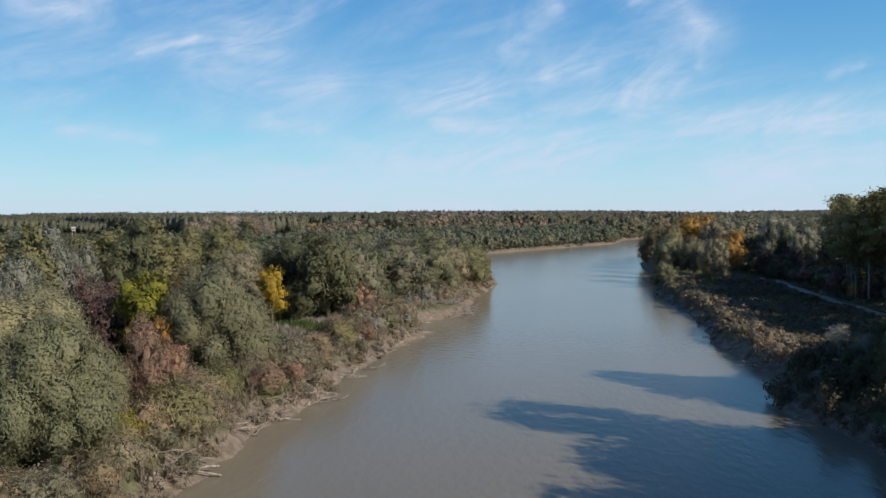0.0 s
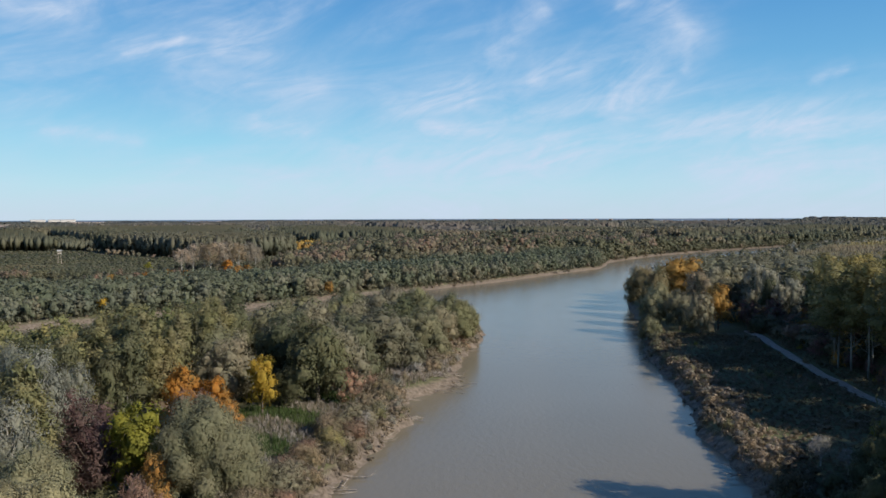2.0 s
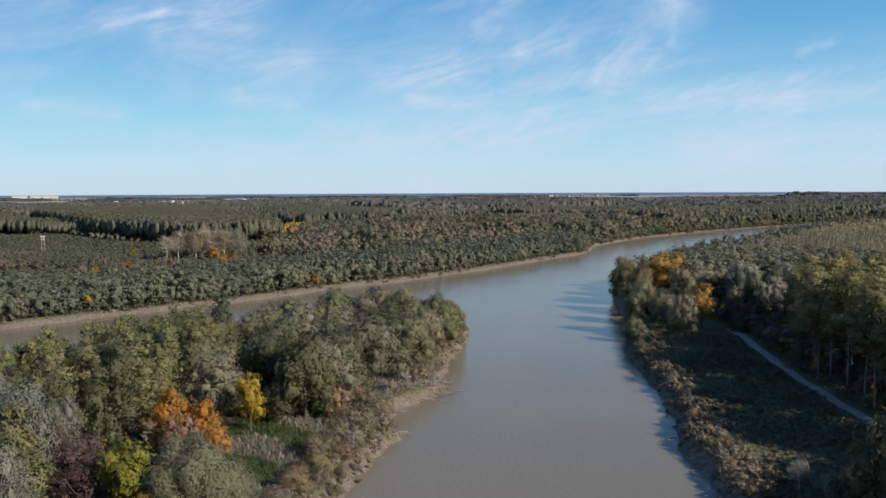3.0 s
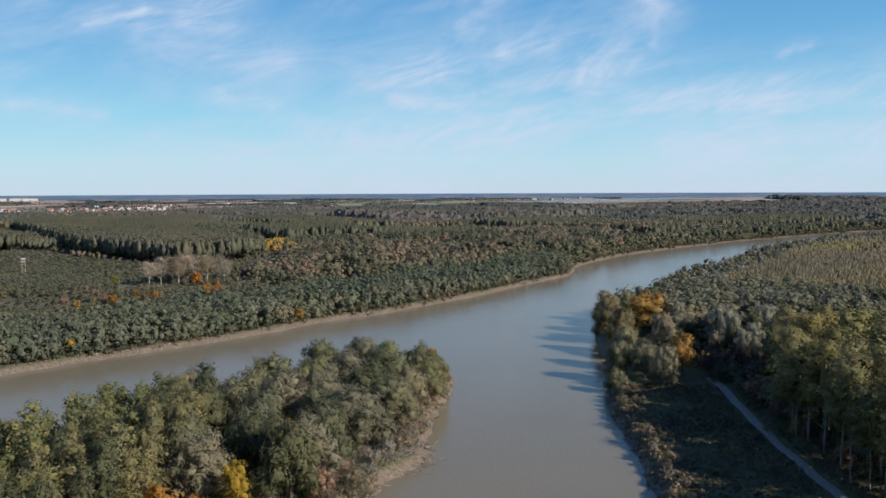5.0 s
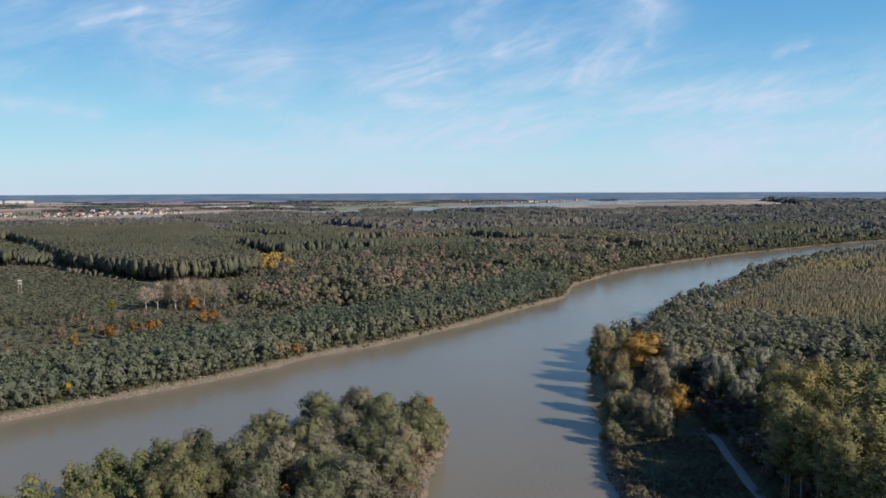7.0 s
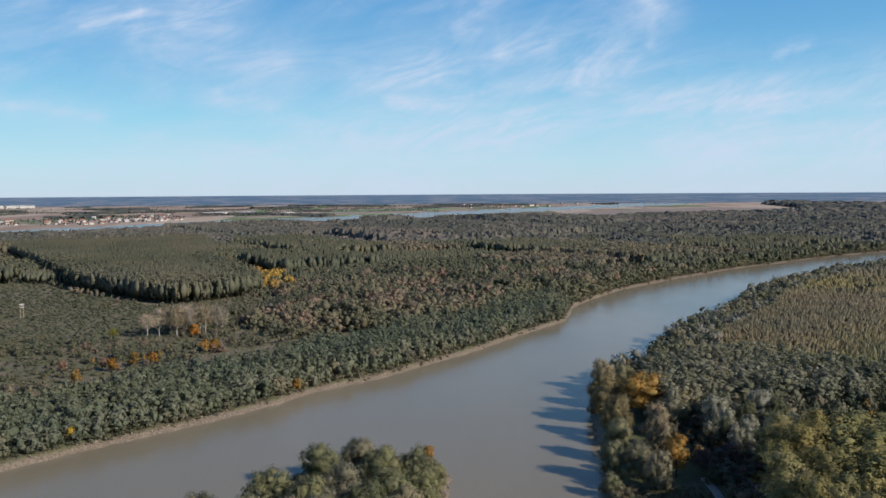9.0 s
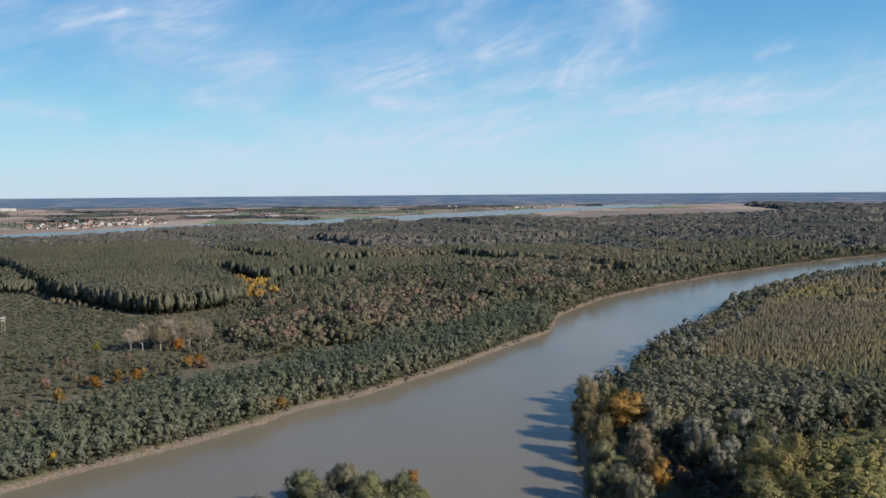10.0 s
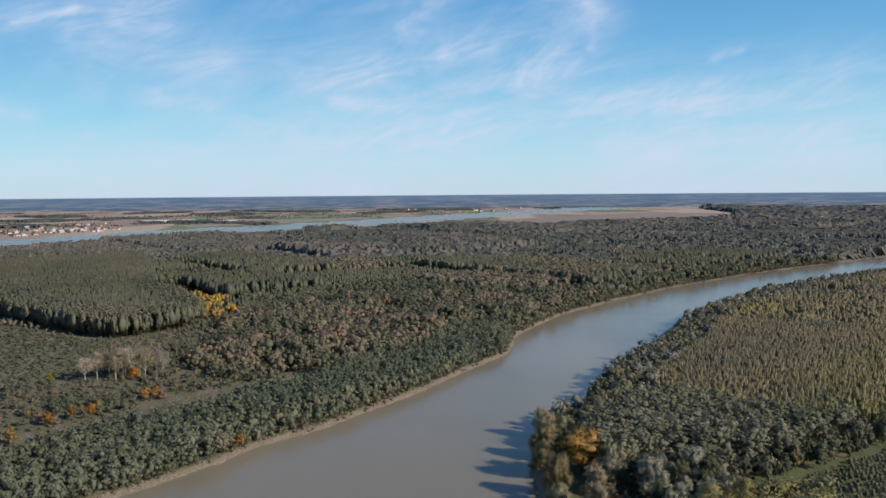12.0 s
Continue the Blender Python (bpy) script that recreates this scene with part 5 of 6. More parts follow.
# single tree tops that stand out of the distant forest
P = np.concatenate([scatter(-900, 1500, 900, 1750, 9.5), scatter(-900, 1900, 1750, 2600, 15)])
rr = np.hypot(P[:, 0], P[:, 1])
P = P[in_view(P) & (rr > 1280) & (rr < 2600) & inside(P, poly) & ~inside(P, FIELDS)]
P = P[shore(P) > 14]
b1, b2 = hash_cell(P, 130, 260, 0.55, 3), hash_cell(P, 130, 260, 0.55, 9)
P, b1, b2 = P[b2 < 0.965], b1[b2 < 0.965], b2[b2 < 0.965]
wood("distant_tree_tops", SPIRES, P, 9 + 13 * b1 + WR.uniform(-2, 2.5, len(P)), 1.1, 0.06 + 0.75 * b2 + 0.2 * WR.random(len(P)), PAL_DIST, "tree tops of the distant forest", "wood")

# ---- undergrowth, banks, grass ----
def along(line, step):
    """Points along a line with the inland direction at each (to the left of its way)."""
    out = []
    pts = [Vector(p) for p in line]
    for a, b in zip(pts, pts[1:]):
        k = max(1, int((b - a).length / step))
        way = (b - a).normalized()
        out += [(a.lerp(b, i / k), Vector((-way.y, way.x))) for i in range(k)]
    return out


def bush(x, y, h, wide, leaf, label, group):
    tree("near_bush" if y < 118 and x < 45 else "bush", leaf, x, y, h, wide, label=label, name="bush", group=group)


BUSH_WORDS = {"tan": "dry tan", "russet": "russet brown", "willow": "grey-green", "greywillow": "dull grey-green", "poplar": "olive green", "ochre": "ochre",
              "pale": "pale bleached", "darkgreen": "dark green", "plum": "plum-brown", "lime": "yellow-green", "yellow": "yellow"}
left_line = [(-23, 30)] + [p for p in LEFT_BANK if 50 < p[1] <= 240 and p[0] > -30]
for p, side in along(left_line, 4.4):
    for off, big in ((0.9, 1.3), (2.6, 2.2), (4.8, 3.0)):
        q = p + side * (off + random.uniform(-0.8, 0.9))
        if 152 < q.y < 176 and off < 3 or random.random() < 0.12:
            continue
        leaf = random.choice(["tan", "tan", "tan", "russet", "greywillow", "tan", "pale"] if q.y > 100 else ["tan", "tan", "poplar", "greywillow", "russet"] if q.y > 62 else ["tan", "greywillow", "poplar"])
        bush(q.x, q.y, big * random.uniform(0.7, 1.35), random.uniform(0.8, 1.2), leaf, BUSH_WORDS[leaf] + " bush on the muddy river bank", "bushes on the headland bank")
for x, y, h, leaf in [(-25, 60.5, 3.6, "lime"), (-24, 62, 2.4, "yellow"), (-22, 66, 4.2, "poplar"), (-20.5, 69, 3.4, "tan"), (-24, 76, 4.0, "greywillow"), (-22, 80, 3.4, "poplar"),
                      (-20, 85, 3.2, "tan"), (-23, 88, 3.0, "pale"), (-20, 93, 3.0, "tan"), (-17, 96, 3.4, "greywillow"), (-16, 103, 3.0, "tan"), (-14, 110, 3.4, "poplar"), (-15, 117, 3.8, "tan"),
                      (-10, 130, 4.2, "tan"), (-9, 126, 3.2, "poplar"), (-8, 138, 3.6, "tan"), (-7, 141, 3.0, "tan"), (-9, 146, 3.2, "willow"), (-33, 104, 3.0, "ochre"), (-30, 106, 3.0, "lime"),
                      (-31, 141, 3.2, "lime"), (-34, 142, 3.0, "darkgreen"), (-28, 141, 2.2, "lime"), (-42, 99, 3.0, "ochre"), (-45, 94, 3.0, "plum"), (-30, 82, 4.0, "russet"), (-28, 78, 3.6, "russet"),
                      (-33, 76, 4.4, "willow"), (-35, 82, 4.2, "poplar"), (-27, 86, 3.6, "darkgreen"), (-12, 152, 3.0, "russet"), (-6, 156, 2.6, "pale"), (-3, 163, 2.8, "pale"), (0, 170, 2.4, "tan"),
                      (-30, 90, 3.4, "ochre"), (-41, 133, 3.5, "russet"), (-34, 131, 3.2, "ochre"), (-44, 127, 3.6, "russet"), (-26, 138, 2.0, "darkgreen"), (4, 210, 3, "lime"), (8, 215, 3, "lime")]:
    bush(x, y, h, 1.0, leaf, BUSH_WORDS[leaf] + " bush beside the clearing on the headland", "bushes on the headland bank")
right_line = [p for p in RIGHT_BANK if 78 < p[1] < 216]
for p, side in along(right_line, 4.6):
    for off, big in ((0.7, 0.8), (2.2, 1.2), (4.4, 1.2), (7.0, 0.9)):
        q = p + side * (off + random.uniform(-0.7, 0.9))
        if random.random() < 0.2:
            continue
        leaf = random.choice(["willow", "willow", "greywillow", "tan"] if q.y > 178 else ["greywillow", "pale", "tan", "pale", "willow", "tan"])
        bush(q.x, q.y, big * random.uniform(0.8, 1.5) * (1.25 if q.y > 178 else 1), random.uniform(0.75, 1.05), leaf, BUSH_WORDS[leaf] + " shrub on the steep meadow bank", "shrubs on the meadow bank")
for i in range(46):
    y = random.uniform(118, 232)
    x = float(np.interp(y, [120, 165, 200, 226], [84, 86.5, 91, 95])) + random.uniform(-1.5, 9) - (0 if y < 214 else 14 * random.random())
    leaf = random.choice(["darkgreen", "plum", "plum", "ochre", "russet", "darkgreen", "poplar"])
    bush(x, y, random.uniform(2.2, 5.0), random.uniform(0.6, 0.8), leaf, BUSH_WORDS[leaf] + " undergrowth at the wood's edge", "undergrowth of the wood")
for i in range(34):
    x, y = random.uniform(58, 88), random.uniform(92, 206)
    leaf = random.choice(["tan", "greywillow", "poplar", "tan", "lime"] if i % 3 else ["darkgreen"])
    bush(x, y, random.uniform(0.8, 1.7), random.uniform(0.8, 1.2), leaf, BUSH_WORDS[leaf] + " low bush in the meadow", "low bushes in the meadow")
bush(54, 95, 4.5, 0.8, "lime", "yellow-green bush at the near meadow edge", "low bushes in the meadow")
for x, y, h in [(49, 101, 4.2), (51, 98, 3.6), (50.5, 104, 3)]:
    tree("bare", "pale", x, y, h, 1.2, label="small bare silvery dead sapling", bark=PALE_BARK, group="dead saplings")

# understorey inside the woods
HERB = [template([((0, 0, 2), (5, 5, 6))], 16, 4.2, 0, ICO1) for _ in range(4)]
TUFT = []
for _ in range(4):
    V = []
    for k in range(9):
        a, r0, ln = WR.random() * 6.28, WR.random() * 3, 6 + 5 * WR.random()
        bx, by = math.cos(a) * r0, math.sin(a) * r0
        s = 0.7
        V += [(bx - s * math.sin(a), by + s * math.cos(a), -0.5), (bx + s * math.sin(a), by - s * math.cos(a), -0.5), (bx * 2.4, by * 2.4, ln)]
    TUFT.append((np.array(V), np.arange(len(V)).reshape(-1, 3)))
PAL_HERB = wood_palette("meadow_herbs", [(0.0, (0.080, 0.076, 0.038)), (0.4, (0.155, 0.132, 0.076)), (0.7, (0.240, 0.198, 0.124)), (1.0, (0.40, 0.34, 0.235))])
PAL_GRASS = wood_palette("tall_grass", [(0.0, (0.05, 0.085, 0.022)), (0.35, (0.085, 0.125, 0.035)), (0.55, (0.16, 0.15, 0.075)), (0.8, (0.30, 0.265, 0.19)), (1.0, (0.42, 0.385, 0.31))])

# low shrubs that close the gaps along both near banks
P = np.concatenate([scatter(-36, 16, 40, 248, 1.7), scatter(34, 66, 40, 216, 1.7)])
d = shore(P)
head = inside(P, np.array(LEFT_BANK))
P = P[(d > -0.7) & (d < np.where(P[:, 1] < 92, 22, 6.5)) & ((P[:, 0] > 20) | (d < 6.5)) & ~((P[:, 1] > 150) & (P[:, 1] < 180) & head & (d < 4)) & (head | right_side(P) | (d < 1))]
d, right = shore(P), P[:, 0] > 20
# near right bank tinted darker: tree shade put into the shrub colour
t = np.where(right & (P[:, 1] < 98), WR.uniform(0, 0.3, len(P)), np.where(right & (P[:, 1] > 178), WR.uniform(0.2, 0.6, len(P)), WR.uniform(0.45, 0.92, len(P))))
LOD_NEARLOW = [template(round_lobes(WR, 4, 10, 5.5, 0.0), 300, 0.75, 0.35, ICO1, cluster=1.6) for _ in range(4)]
near = (P[:, 1] < 92) & (~right | (WR.random(len(P)) < 0.5))
P, t, d, right, near = (q[near | ~(right & (P[:, 1] < 92))] for q in (P, t, d, right, near))
# low tints on the right again carry the shade of the trees
wood("near_bank_shrubs", LOD_NEARLOW, P[near], WR.uniform(0.8, 2.0, near.sum()) * np.where(right[near], 1.7, 1.0), 1.0, np.where(right[near], WR.uniform(0.0, 0.3, near.sum()), WR.uniform(0.3, 0.95, near.sum())), PAL_HERB, "low tan and olive shrubs along the bank", "scrub")
P, t, d = P[~near], t[~near], d[~near]
wood("bank_shrubs", LOD_SMALL, P, WR.uniform(0.5, 1.5, len(P)) * np.where(P[:, 1] < 98, np.where(P[:, 0] > 20, 1.4, 1.5), 1.0) * np.clip(0.6 + d / 6, 0.6, 1.2), 1.2, t, PAL_HERB, "low tan and olive shrubs along the banks", "scrub")

P = scatter(40, 92, 84, 216, 1.15, 0.45)
d = shore(P)
P = P[(d > 1.2) & right_side(P) & (P[:, 0] < 90) & (np.abs(P[:, 0] - np.interp(P[:, 1], [136, 148, 166, 189, 210], [75.6, 77, 79.2, 82, 86])) > 1.9)]
d = shore(P)
wood("meadow_herbs", HERB, P, WR.uniform(0.35, 0.95, len(P)) * (0.7 + 0.6 * smooth_field(P, 6, 2)), 1.2,
     0.15 + 0.3 * smooth_field(P, 9, 1.0) + 0.4 * np.clip(1 - (d - 2) / 9, 0, 1), PAL_HERB, "dry knee-high herbs and brown grass in the meadow", "meadow")
P = scatter(126, 332, 214, 350, 1.9, 0.45)
P = P[(P[:, 1] < 258 + np.clip(P[:, 0] - 145, 0, 200) * 0.5) & in_view(P)]
wood("clearing_herbs", HERB, P, WR.uniform(0.4, 0.9, len(P)), 1.7, 0.2 * WR.random(len(P)), PAL_PLANT, "dark green weeds between the saplings", "herbs")
P = scatter(90, 140, 100, 300, 3.0)
P = P[(P[:, 0] / P[:, 1] < 0.9) & (shore(P) > 12) & (P[:, 1] < 262)]
wood("understorey", LOD_SMALL, P, WR.uniform(2.0, 5.0, len(P)), 1.3, np.where(WR.random(len(P)) < 0.1, 0.96, WR.uniform(0.0, 0.75, len(P))), PAL_MIX, "dark mixed understorey below the poplars", "undergrowth")
P = scatter(-90, -22, 55, 240, 3.4)
d = shore(P)
P = P[(d > 6) & ((P[:, 1] > 92) | (P[:, 0] < -44)) & ~((P[:, 0] > -33) & (P[:, 1] > 101) & (P[:, 1] < 145)) & (line_dist(P, np.array(LEFT_BANK)) > 6) & inside(P, np.array(LEFT_BANK))]
wood("headland_undergrowth", LOD_SMALL, P, WR.uniform(1.6, 4.2, len(P)), 1.4, np.where(WR.random(len(P)) < 0.06, 0.97, WR.uniform(0.05, 0.78, len(P))), PAL_MIX, "mixed brown and green undergrowth on the headland", "undergrowth")
P = scatter(-36, 10, 90, 215, 0.62, 0.45)
d = shore(P)
P = P[(d > 1.5) & inside(P, np.array(LEFT_BANK)) & (d < 26) & ((P[:, 0] > -34) | (P[:, 1] > 150))]
band = np.sin((P[:, 1] + 0.35 * P[:, 0]) * 0.36 + 2.4 + 0.8 * np.sin(P[:, 0] * 0.3))
d = shore(P)
t = np.where((band > 0.05) & (d > 8) & (P[:, 1] < 150), 0.05 + 0.3 * WR.random(len(P)), 0.55 + 0.45 * WR.random(len(P)))
wood("headland_grass", TUFT, P, WR.uniform(0.5, 1.2, len(P)), 1.0, t, PAL_GRASS, "tall green and bleached grass in the clearing", "grass")
P = np.concatenate([scatter(-34, 18, 46, 236, 0.85, 0.45), scatter(34, 70, 40, 226, 1.0, 0.45)])
d = shore(P)
head = P[:, 0] < 20
P = P[(d > 0.3) & (d < np.where(head, 4.2, 3.5)) & ~((P[:, 1] > 152) & (P[:, 1] < 180) & head)]
# grass of the near right bank darkened too, for the shade there
t = np.where((P[:, 0] > 20) & (P[:, 1] < 94), 0.35, 0.40 + 0.5 * WR.random(len(P)))
near = P[:, 1] < 125
wood("near_bank_grass", TUFT, P[near], WR.uniform(0.6, 1.3, near.sum()), 1.0, t[near], PAL_HERB, "dry tan grass tufts down to the waterline", "grass")
wood("bank_grass", HERB, P[~near], WR.uniform(0.45, 1.0, (~near).sum()), 1.2, t[~near], PAL_HERB, "dry tan grass and herbs down to the waterline", "grass")
P = scatter(-330, 130, 90, 620, 2.2)
d = line_dist(P, FARB)
P = P[far_side(P) & in_view(P) & (d > 1.2) & (d < 3.6)]
wood("far_bank_grass", HERB, P, WR.uniform(0.4, 1.0, len(P)), 1.6, 0.5 + 0.5 * WR.random(len(P)), PAL_HERB, "dry tan herbs on the far clay bank", "grass")
P = scatter(-330, -20, 270, 640, 5.2)
d = line_dist(P, FARB)
keep = far_side(P) & in_view(P) & (d > np.interp(P[:, 0], [-130, -74, 15], [66, 62, 64])) & ~inside(P, PLANT_FRONT) & ~inside(P, CLEAR[0]) & ~inside(P, CLEAR[1]) & (line_dist(P, RIDE) > 6)
P = P[keep]
wood("low_scrub", LOD_LOW, P, WR.uniform(0.7, 1.7, len(P)), 2.3, 0.08 + 0.36 * smooth_field(P, 22, 2.0) * smooth_field(P, 61, 4.0) + 0.08 * WR.random(len(P)), PAL_MIX, "low olive and tan scrub between the woods", "scrub")
P = np.concatenate([scatter(-150, -15, 350, 475, 2.6), scatter(-220, -108, 600, 665, 2.6)])
P = P[inside(P, CLEAR[0]) | inside(P, CLEAR[1]) | (line_dist(P, RIDE) < 6)]
wood("ride_grass", HERB, P, WR.uniform(0.3, 0.7, len(P)), 2.0, 0.55 + 0.45 * WR.random(len(P)), PAL_GRASS, "pale dry grass on an open ride", "grass")


# ---- hidden rows of the poplar stands, joined ----
PAL_POPLAR = wood_palette("poplar_stand", [(0.0, (0.095, 0.115, 0.042)), (0.3, (0.150, 0.164, 0.062)), (0.6, (0.195, 0.186, 0.066)), (1.0, (0.250, 0.215, 0.070))], 0.22, 2.2)
LOD_STAND = [template(billow_lobes(WR, 9, 10, 1.6, 1.6, 0.32), 460, 0.25, 0.58, ICO1, 0.06, cluster=0.40) for _ in range(5)]
P = np.array(BACK_POPLARS)
wood("poplar_rows", LOD_STAND, P, WR.uniform(19, 24, len(P)), 1.35, WR.uniform(0.4, 1.0, len(P)), PAL_POPLAR, "dense rows of yellow-green planted poplars", "plantation")
P = np.array(BACK_STAND)
wood("poplar_stand", LOD_STAND, P, WR.uniform(11.5, 14.5, len(P)), 1.1, WR.uniform(0.0, 0.6, len(P)), PAL_POPLAR, "dense stand of slim green poplars", "plantation")


# ---- driftwood ----
def stick(rng, ln, r):
    k = rng.normal(size=(3, 3)) * ln * 0.05
    pts = [(-ln / 2, 0, 0), (-ln / 6 + k[0][0], k[0][1], abs(k[0][2])), (ln / 6 + k[1][0], k[1][1], abs(k[1][2])), (ln / 2, k[2][1], abs(k[2][2]) + ln * 0.06)]
    pieces = [tube(pts, [r, r * 0.85, r * 0.6, r * 0.2], 6)]
    for i in range(2):
        b = np.array(pts[1 + i])
        pieces.append(tube([b, b + np.array([ln * 0.12, (i - 0.5) * ln * 0.22, ln * 0.06]), b + np.array([ln * 0.2, (i - 0.5) * ln * 0.45, ln * 0.13])], [r * 0.45, r * 0.3, r * 0.1], 4))
    return join(pieces)


DR = np.random.default_rng(3)
LOGS = [mesh_np("driftwood_log", *stick(DR, 4.0, 0.075), [DRIFT], smooth=True) for _ in range(5)]
for cx, cy, n, spread in [(-20.3, 61, 12, 1.8), (-18.6, 73, 6, 1.3), (-16.6, 80, 8, 1.5), (-13.8, 88, 8, 1.5), (-12.4, 101, 5, 1.4), (-7.2, 123, 4, 1.2), (-4.0, 134, 5, 1.2), (1.5, 160, 14, 2.6), (8.3, 194, 1, 0.1), (5, 172, 6, 1.8), (9, 205, 4, 1.2), (-5, 148, 4, 1.2),
                          (40.5, 104, 4, 1.2), (36.5, 84, 5, 1.3), (43, 128, 3, 1)]:
    for i in range(int(n * 1.7)):
        x, y = cx + random.gauss(0, spread * 0.6), cy + random.gauss(0, spread)
        ob = new("driftwood_log", LOGS[random.randrange(5)])
        s = random.uniform(0.5, 1.25)
        ob.matrix_basis = pose(x, y, max(0.02, gz(x, y)) + 0.10 + 0.05 * (i % 4), random.uniform(-8, 8), random.uniform(-6, 6), random.uniform(0, 360)) @ Matrix.Diagonal((s, s, s, 1))
        tagged(ob, "bleached bent driftwood log on the mud", "driftwood", "driftwood on the banks")
pieces = []
for i in range(190):
    a = DR.random()
    x, y = 0.8 + DR.normal() * 2.6 + a * 2, 158.5 + DR.normal() * 2.2 + a * 6
    v, f = tube([(0, 0, 0), (1.2, 0.1, 0.08), (2.6, 0.05, 0.1)], [0.06, 0.05, 0.02], 4)
    v = v * (0.35 + 0.55 * DR.random())
    m = np.array(pose(x, y, max(0.0, gz(x, y)) + 0.05 + 0.3 * DR.random(), 0, DR.normal() * 8, DR.random() * 130 - 65 + 180 * (i % 2)))
    pieces.append((v @ m[:3, :3].T + m[:3, 3], f))
tagged(new("driftwood_raft", mesh_np("driftwood_raft", *join(pieces), [DRIFT])), "flat heap of grey drifted sticks at the waterline", "driftwood", kind="stuff")

# ---- bare pale trees and a raised hide beyond the far bank ----
for x, y, h in [(-142, 468, 13), (-137, 473, 15), (-131, 476, 16), (-127, 473, 16), (-123, 478, 17), (-119, 474, 16), (-115, 478, 17), (-111, 474, 15), (-106, 479, 16), (-102, 477, 14), (-125, 482, 16), (-113, 484, 15)]:
    tree("bare", "cream" if random.random() < 0.7 else "tan", x, y, h * 1.12, random.uniform(0.9, 1.2), label="tall half-bare white poplar with pale trunks", name="poplar_tree", bark=PALE_BARK, group="pale bare poplars")
for x, y, h, leaf in [(-138, 353, 8, "dullorange"), (-132, 380, 7, "orange"), (-125, 390, 7.5, "ochre"), (-138, 385, 6.5, "russet"), (-95, 424, 8, "orange"), (-99, 421, 7.5, "ochre"), (-118, 395, 7, "orange"),
                      (-155, 382, 6, "russet"), (-116, 470, 8, "orange"), (-160, 465, 7, "lime"), (-42, 336, 6, "ochre"), (-109, 272, 6, "yellow")]:
    tree("tall", leaf, x, y, h, 1.05, label="small " + {"yellow": "yellow-orange", "lime": "yellow-green", "russet": "reddish-brown"}.get(leaf, leaf) + " autumn tree in the scrub", group="autumn trees beyond the river")
for i, (x, y) in enumerate([(-84, 300), (-60, 322), (-47, 339), (-20, 361), (2, 389), (22, 416), (55, 457), (80, 494), (-100, 280), (-34, 350)]):
    leaf = ["greywillow", "ochre", "tan", "poplar"][i % 4]
    bush(x - 3, y + 4, random.uniform(2.5, 4.5), 0.8, leaf, BUSH_WORDS[leaf] + " bush at the foot of the far bank", "bushes below the willow belt")

WHITE = plain_material("white_render", (0.33, 0.32, 0.305), (0.48, 0.47, 0.45), 0.3)
TILE = plain_material("red_roof_tiles", (0.19, 0.085, 0.06), (0.28, 0.135, 0.095), 0.5)
GREYROOF = plain_material("grey_sheet_roof", (0.30, 0.30, 0.30), (0.48, 0.48, 0.48), 0.4)
DARKGLASS = plain_material("dark_window", (0.03, 0.035, 0.04), (0.06, 0.065, 0.07), 0.3, 0.2)
TIMBER = plain_material("weathered_timber", (0.20, 0.17, 0.13), (0.42, 0.38, 0.32), 1.2)


def box(x0, x1, y0, y1, z0, z1):
    V = np.array([(x, y, z) for x in (x0, x1) for y in (y0, y1) for z in (z0, z1)], float)
    F = np.array([(0, 1, 3), (0, 3, 2), (4, 6, 7), (4, 7, 5), (0, 4, 5), (0, 5, 1), (2, 3, 7), (2, 7, 6), (0, 2, 6), (0, 6, 4), (1, 5, 7), (1, 7, 3)])
    return V, F


def gable(x, y, z, rise, over):
    V = np.array([(-x - over, -y - over, z), (x + over, -y - over, z), (x + over, y + over, z), (-x - over, y + over, z), (-x - over, 0, z + rise), (x + over, 0, z + rise)], float)
    F = np.array([(0, 1, 5), (0, 5, 4), (2, 3, 4), (2, 4, 5), (1, 2, 5), (3, 0, 4), (0, 3, 2), (0, 2, 1)])
    return V, F


def house_kind(lx, ly, hz, rise, roofmat):
    wall = mesh_np("house_wall", *box(-lx, lx, -ly, ly, -0.4, hz), [WHITE])
    roof = mesh_np("house_roof", *gable(lx, ly, hz + 0.01, rise, 0.5), [roofmat])
    win = mesh_np("house_window", *box(-0.6, 0.6, -0.06, 0.06, -0.7, 0.7), [DARKGLASS])
    return wall, roof, win, lx, ly, hz


SILL = mesh_np("sill", *box(-0.75, 0.75, -0.16, 0.06, -0.82, -0.71), [WHITE])
HOUSES = [house_kind(6, 4.5, 3.2, 3.2, TILE), house_kind(9, 5.5, 6.2, 3.6, TILE), house_kind(6, 5, 3.8, 3.0, GREYROOF), house_kind(26, 9, 6.5, 2.6, GREYROOF)]


def house(k, x, y, turn, label, name="house", group="village houses"):
    wall, roof, win, lx, ly, hz = HOUSES[k]
    top = new(name)
    top.matrix_basis = pose(x, y, gz(x, y), 0, 0, turn)
    part("wall", wall, top)
    part("roof", roof, top)
    for i in range(3):
        o = part("window", win, top)
        o.location = (-lx * 0.6 + i * lx * 0.6, -ly - 0.03, hz * 0.55)
        part("sill", SILL, o, "white window sill")
    return tagged(top, label, name.replace("_", " "), group)


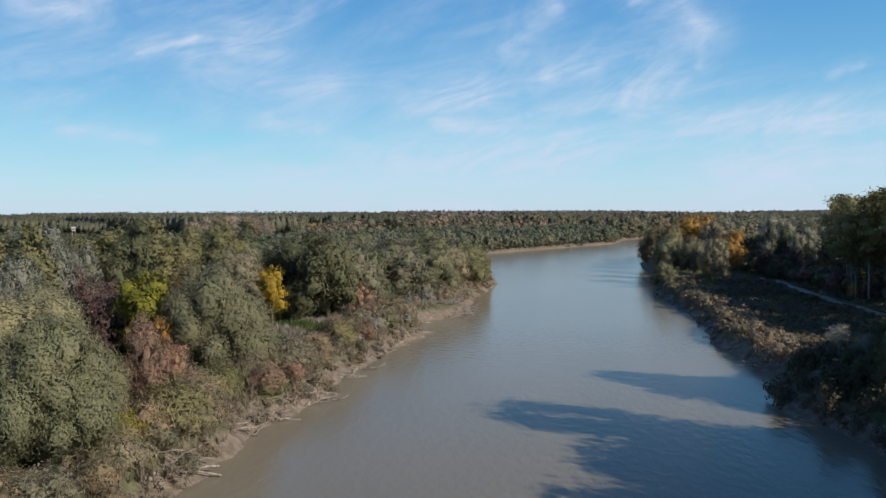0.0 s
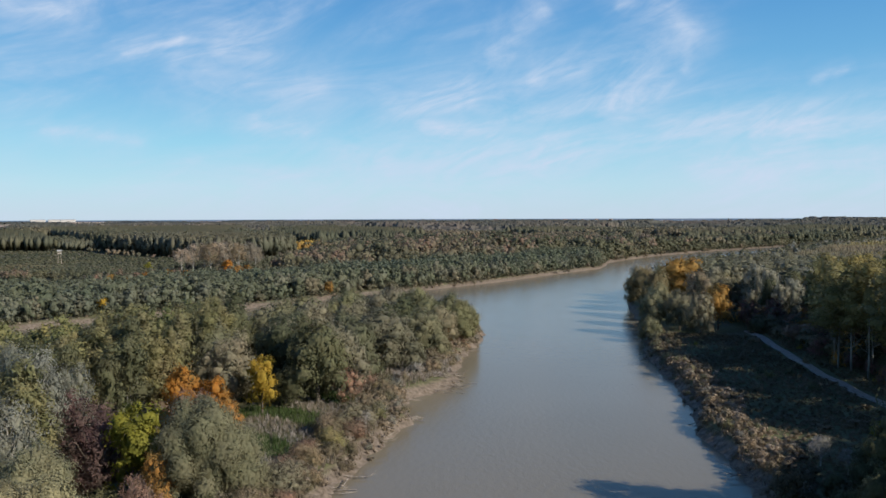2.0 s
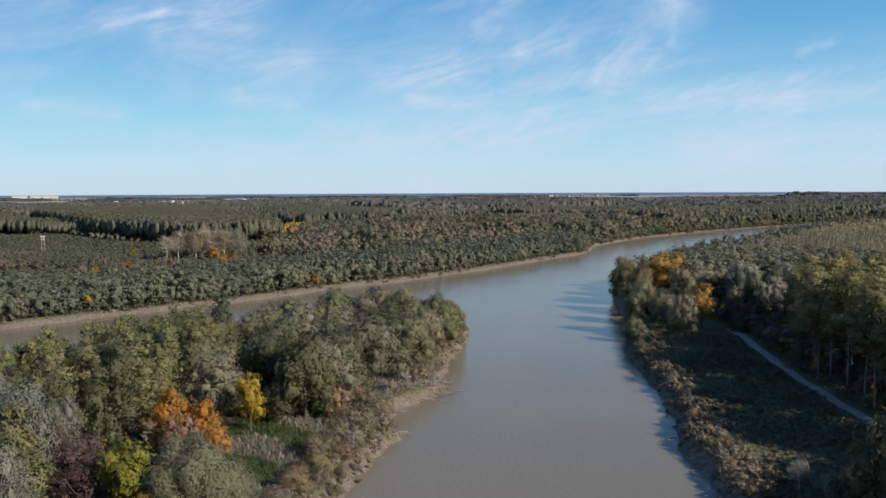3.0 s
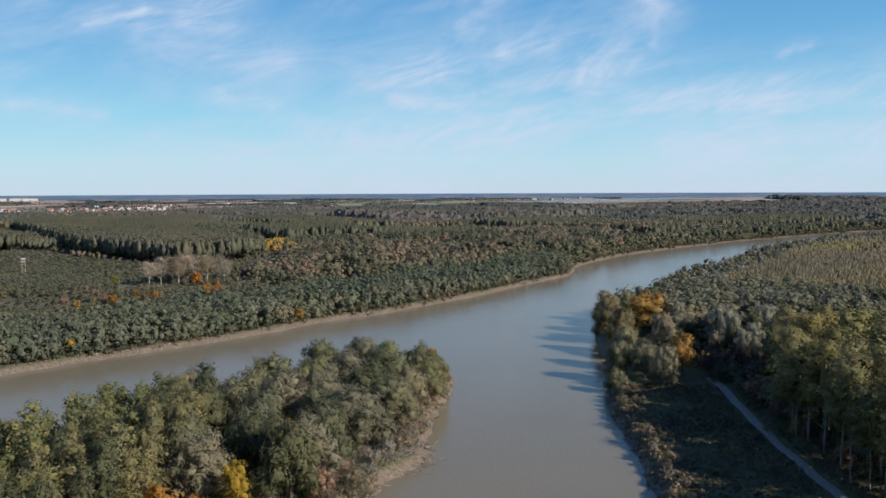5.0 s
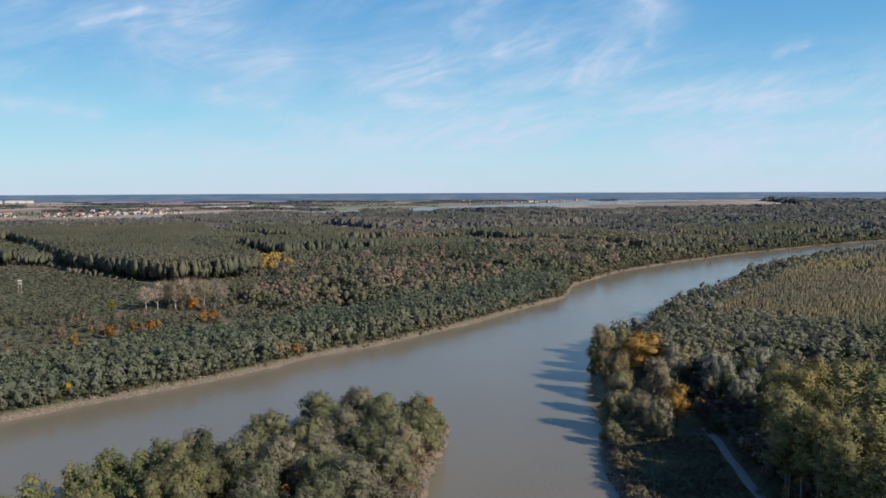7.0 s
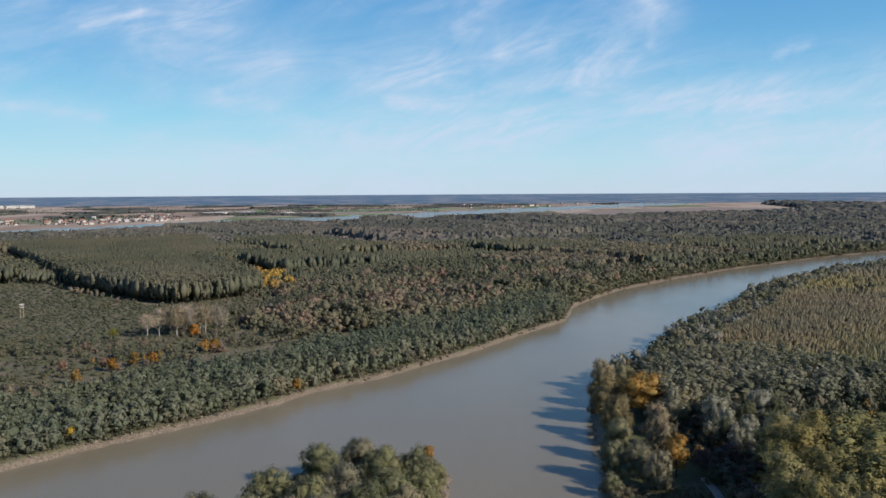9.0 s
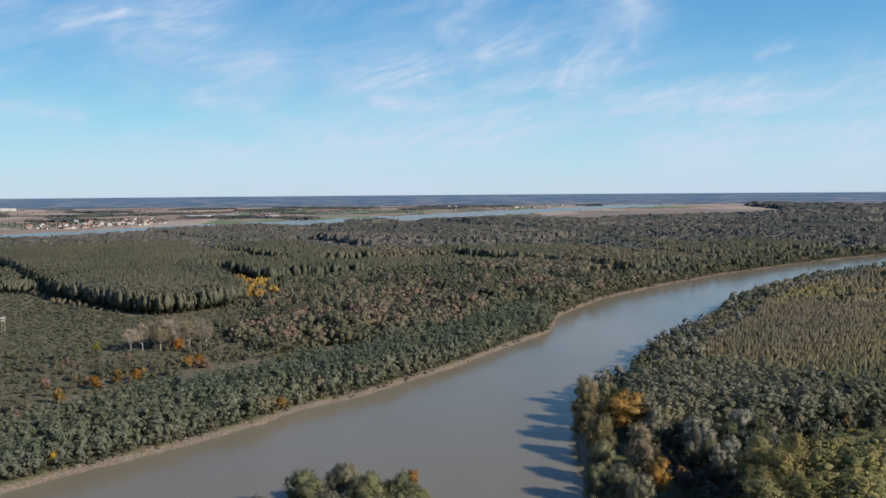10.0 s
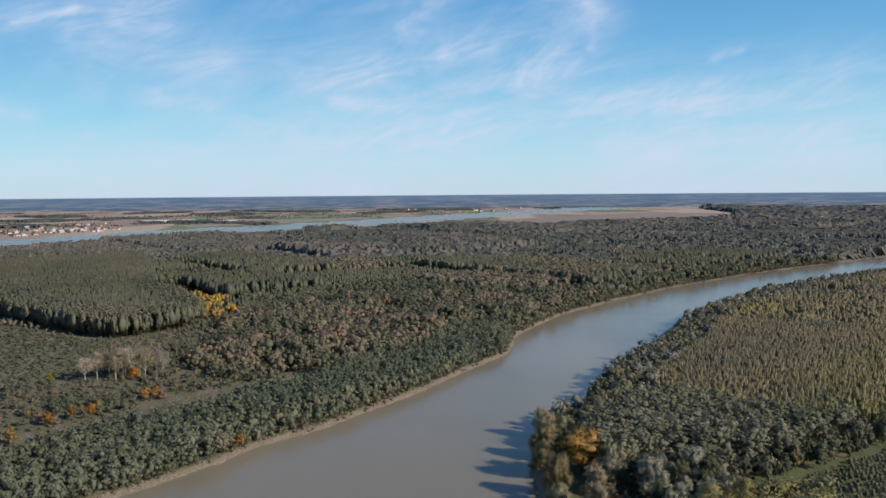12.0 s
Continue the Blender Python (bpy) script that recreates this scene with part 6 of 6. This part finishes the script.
for i in range(46):
    f = i / 46
    g = random.random() ** 1.3
    x, y = -850 + 210 * f - 190 * g + random.uniform(-25, 25), 2070 + 380 * f + 620 * g + random.uniform(-25, 25)
    if shore([(x, y)])[0] > 25:
        k = random.choice([0, 0, 0, 2])
        house(k, x, y, 38 + random.choice([0, 90]), "white village house with a " + ("grey" if k == 2 else "red tiled") + " gabled roof")
for i in range(26):
    x, y = random.uniform(-1260, -880), random.uniform(2120, 2560)
    if shore([(x, y)])[0] > 30:
        k = random.choice([0, 0, 2])
        house(k, x, y, 38 + random.choice([0, 90]), "white village house with a " + ("grey" if k == 2 else "red tiled") + " gabled roof")
for x, y in [(-690, 3060), (-650, 3075), (-610, 3110), (-560, 3120), (-655, 3120), (-400, 3010)]:
    house(3, x, y, 35, "long white farm shed with a grey roof", "barn", "farm sheds")
HOUSES.append(house_kind(38, 15, 13, 3, GREYROOF))
for x, y in [(-2190, 4610), (-2110, 4650), (-2035, 4640), (-2130, 4740)]:
    house(4, x, y, 30, "long white factory hall far off on the plain", "factory_hall", "factory halls")
for x, y in [(330, 2480), (350, 2500), (385, 2490), (560, 2560)]:
    house(2, x, y, 20, "small white house with a grey gabled roof")
for i in range(26):
    x, y = random.uniform(300, 1500), random.uniform(3900, 4800)
    if shore([(x, y)])[0] > 40 and x < 0.75 * (y - 3650) + 430:
        house(random.choice([0, 1]), x, y, 40 + 90 * (i % 2), "white village house with a red tiled gabled roof")

hide = new("hunting_hide")
hide.matrix_basis = pose(-246.8, 547.5, gz(-246.8, 547.5), 0, 0, 20)
for sx in (-1, 1):
    for sy in (-1, 1):
        part("leg", mesh_np("hide_leg", *tube([(sx * 1.1, sy * 1.1, -0.3), (sx * 0.8, sy * 0.8, 8.0)], [0.10, 0.09], 5), [TIMBER]), hide)
cabin = part("cabin", mesh_np("hide_cabin", *box(-1.1, 1.1, -1.1, 1.1, 7.6, 9.7), [TIMBER]), hide)
part("window", mesh_np("hide_window", *box(-0.8, 0.8, -1.14, -1.105, 8.6, 9.1), [DARKGLASS]), cabin, "dark open window slot")
part("roof", mesh_np("hide_roof", *gable(1.2, 1.2, 9.71, 0.7, 0.2), [GREYROOF]), hide)
tagged(hide, "raised timber hunting hide on four pale legs", "hunting hide")

FIELD_A = plain_material("ploughed_field", (0.205, 0.155, 0.13), (0.265, 0.205, 0.17), 0.02)
FIELD_B = plain_material("winter_crop_field", (0.11, 0.17, 0.075), (0.15, 0.21, 0.10), 0.02)


def field(pts, mat, label):
    V = [(x, y, 2.75) for x, y in pts] + [(x, y, 1.0) for x, y in pts]
    n = len(pts)
    bm = bmesh.new()
    vs = [bm.verts.new(v) for v in V]
    bm.faces.new(vs[:n])
    for i in range(n):
        bm.faces.new((vs[i], vs[(i + 1) % n], vs[n + (i + 1) % n], vs[n + i]))
    bmesh.ops.recalc_face_normals(bm, faces=bm.faces)
    me = bpy.data.meshes.new("field")
    bm.to_mesh(me)
    bm.free()
    me.materials.append(mat)
    tagged(new("crop_field", me), label, "field", kind="structure")


field([(440, 2720), (800, 2490), (1300, 2640), (1660, 3390), (1340, 3560), (840, 3170)], FIELD_A, "wide ploughed pinkish-brown field by the river")
field([(-300, 3200), (120, 3480), (330, 3780), (60, 3900), (-260, 3560)], FIELD_B, "green winter crop field beyond the river")
field([(-560, 2680), (-480, 2640), (-60, 3060), (180, 3400), (120, 3470), (-300, 3190)], FIELD_A, "ploughed pinkish-brown field along the river")

# hedgerows and small copses in the farmland
lines = []
for i in range(130):
    y0 = 2600 + 1900 * random.random()
    x0 = random.uniform(-0.62, 0.5) * y0
    if not inside(np.array([(x0, y0)]), np.array([(-2600, 450), (-1050, 1850), (-840, 2100), (-640, 2400), (-470, 2640), (-143, 3000), (417, 3750), (1200, 4700), (2240, 6000), (4500, 9000), (-9000, 9000)], float))[0]:
        continue
    a, ln = random.choice([0.62, 0.62, -0.95]) + random.uniform(-0.1, 0.1), random.uniform(80, 420)
    st = 7
    k = int(ln / st)
    lines += [(x0 + math.cos(a) * st * j + random.uniform(-4, 4), y0 + math.sin(a) * st * j + random.uniform(-4, 4)) for j in range(k)]
lines += [(-850 + 210 * f - 190 * g, 2090 + 380 * f + 620 * g) for f, g in [(random.random(), random.random()) for _ in range(160)]]
lines += [(random.uniform(-1280, -860), random.uniform(2120, 2620)) for _ in range(150)]
P = np.array(lines)
P = P[shore(P) > 15]
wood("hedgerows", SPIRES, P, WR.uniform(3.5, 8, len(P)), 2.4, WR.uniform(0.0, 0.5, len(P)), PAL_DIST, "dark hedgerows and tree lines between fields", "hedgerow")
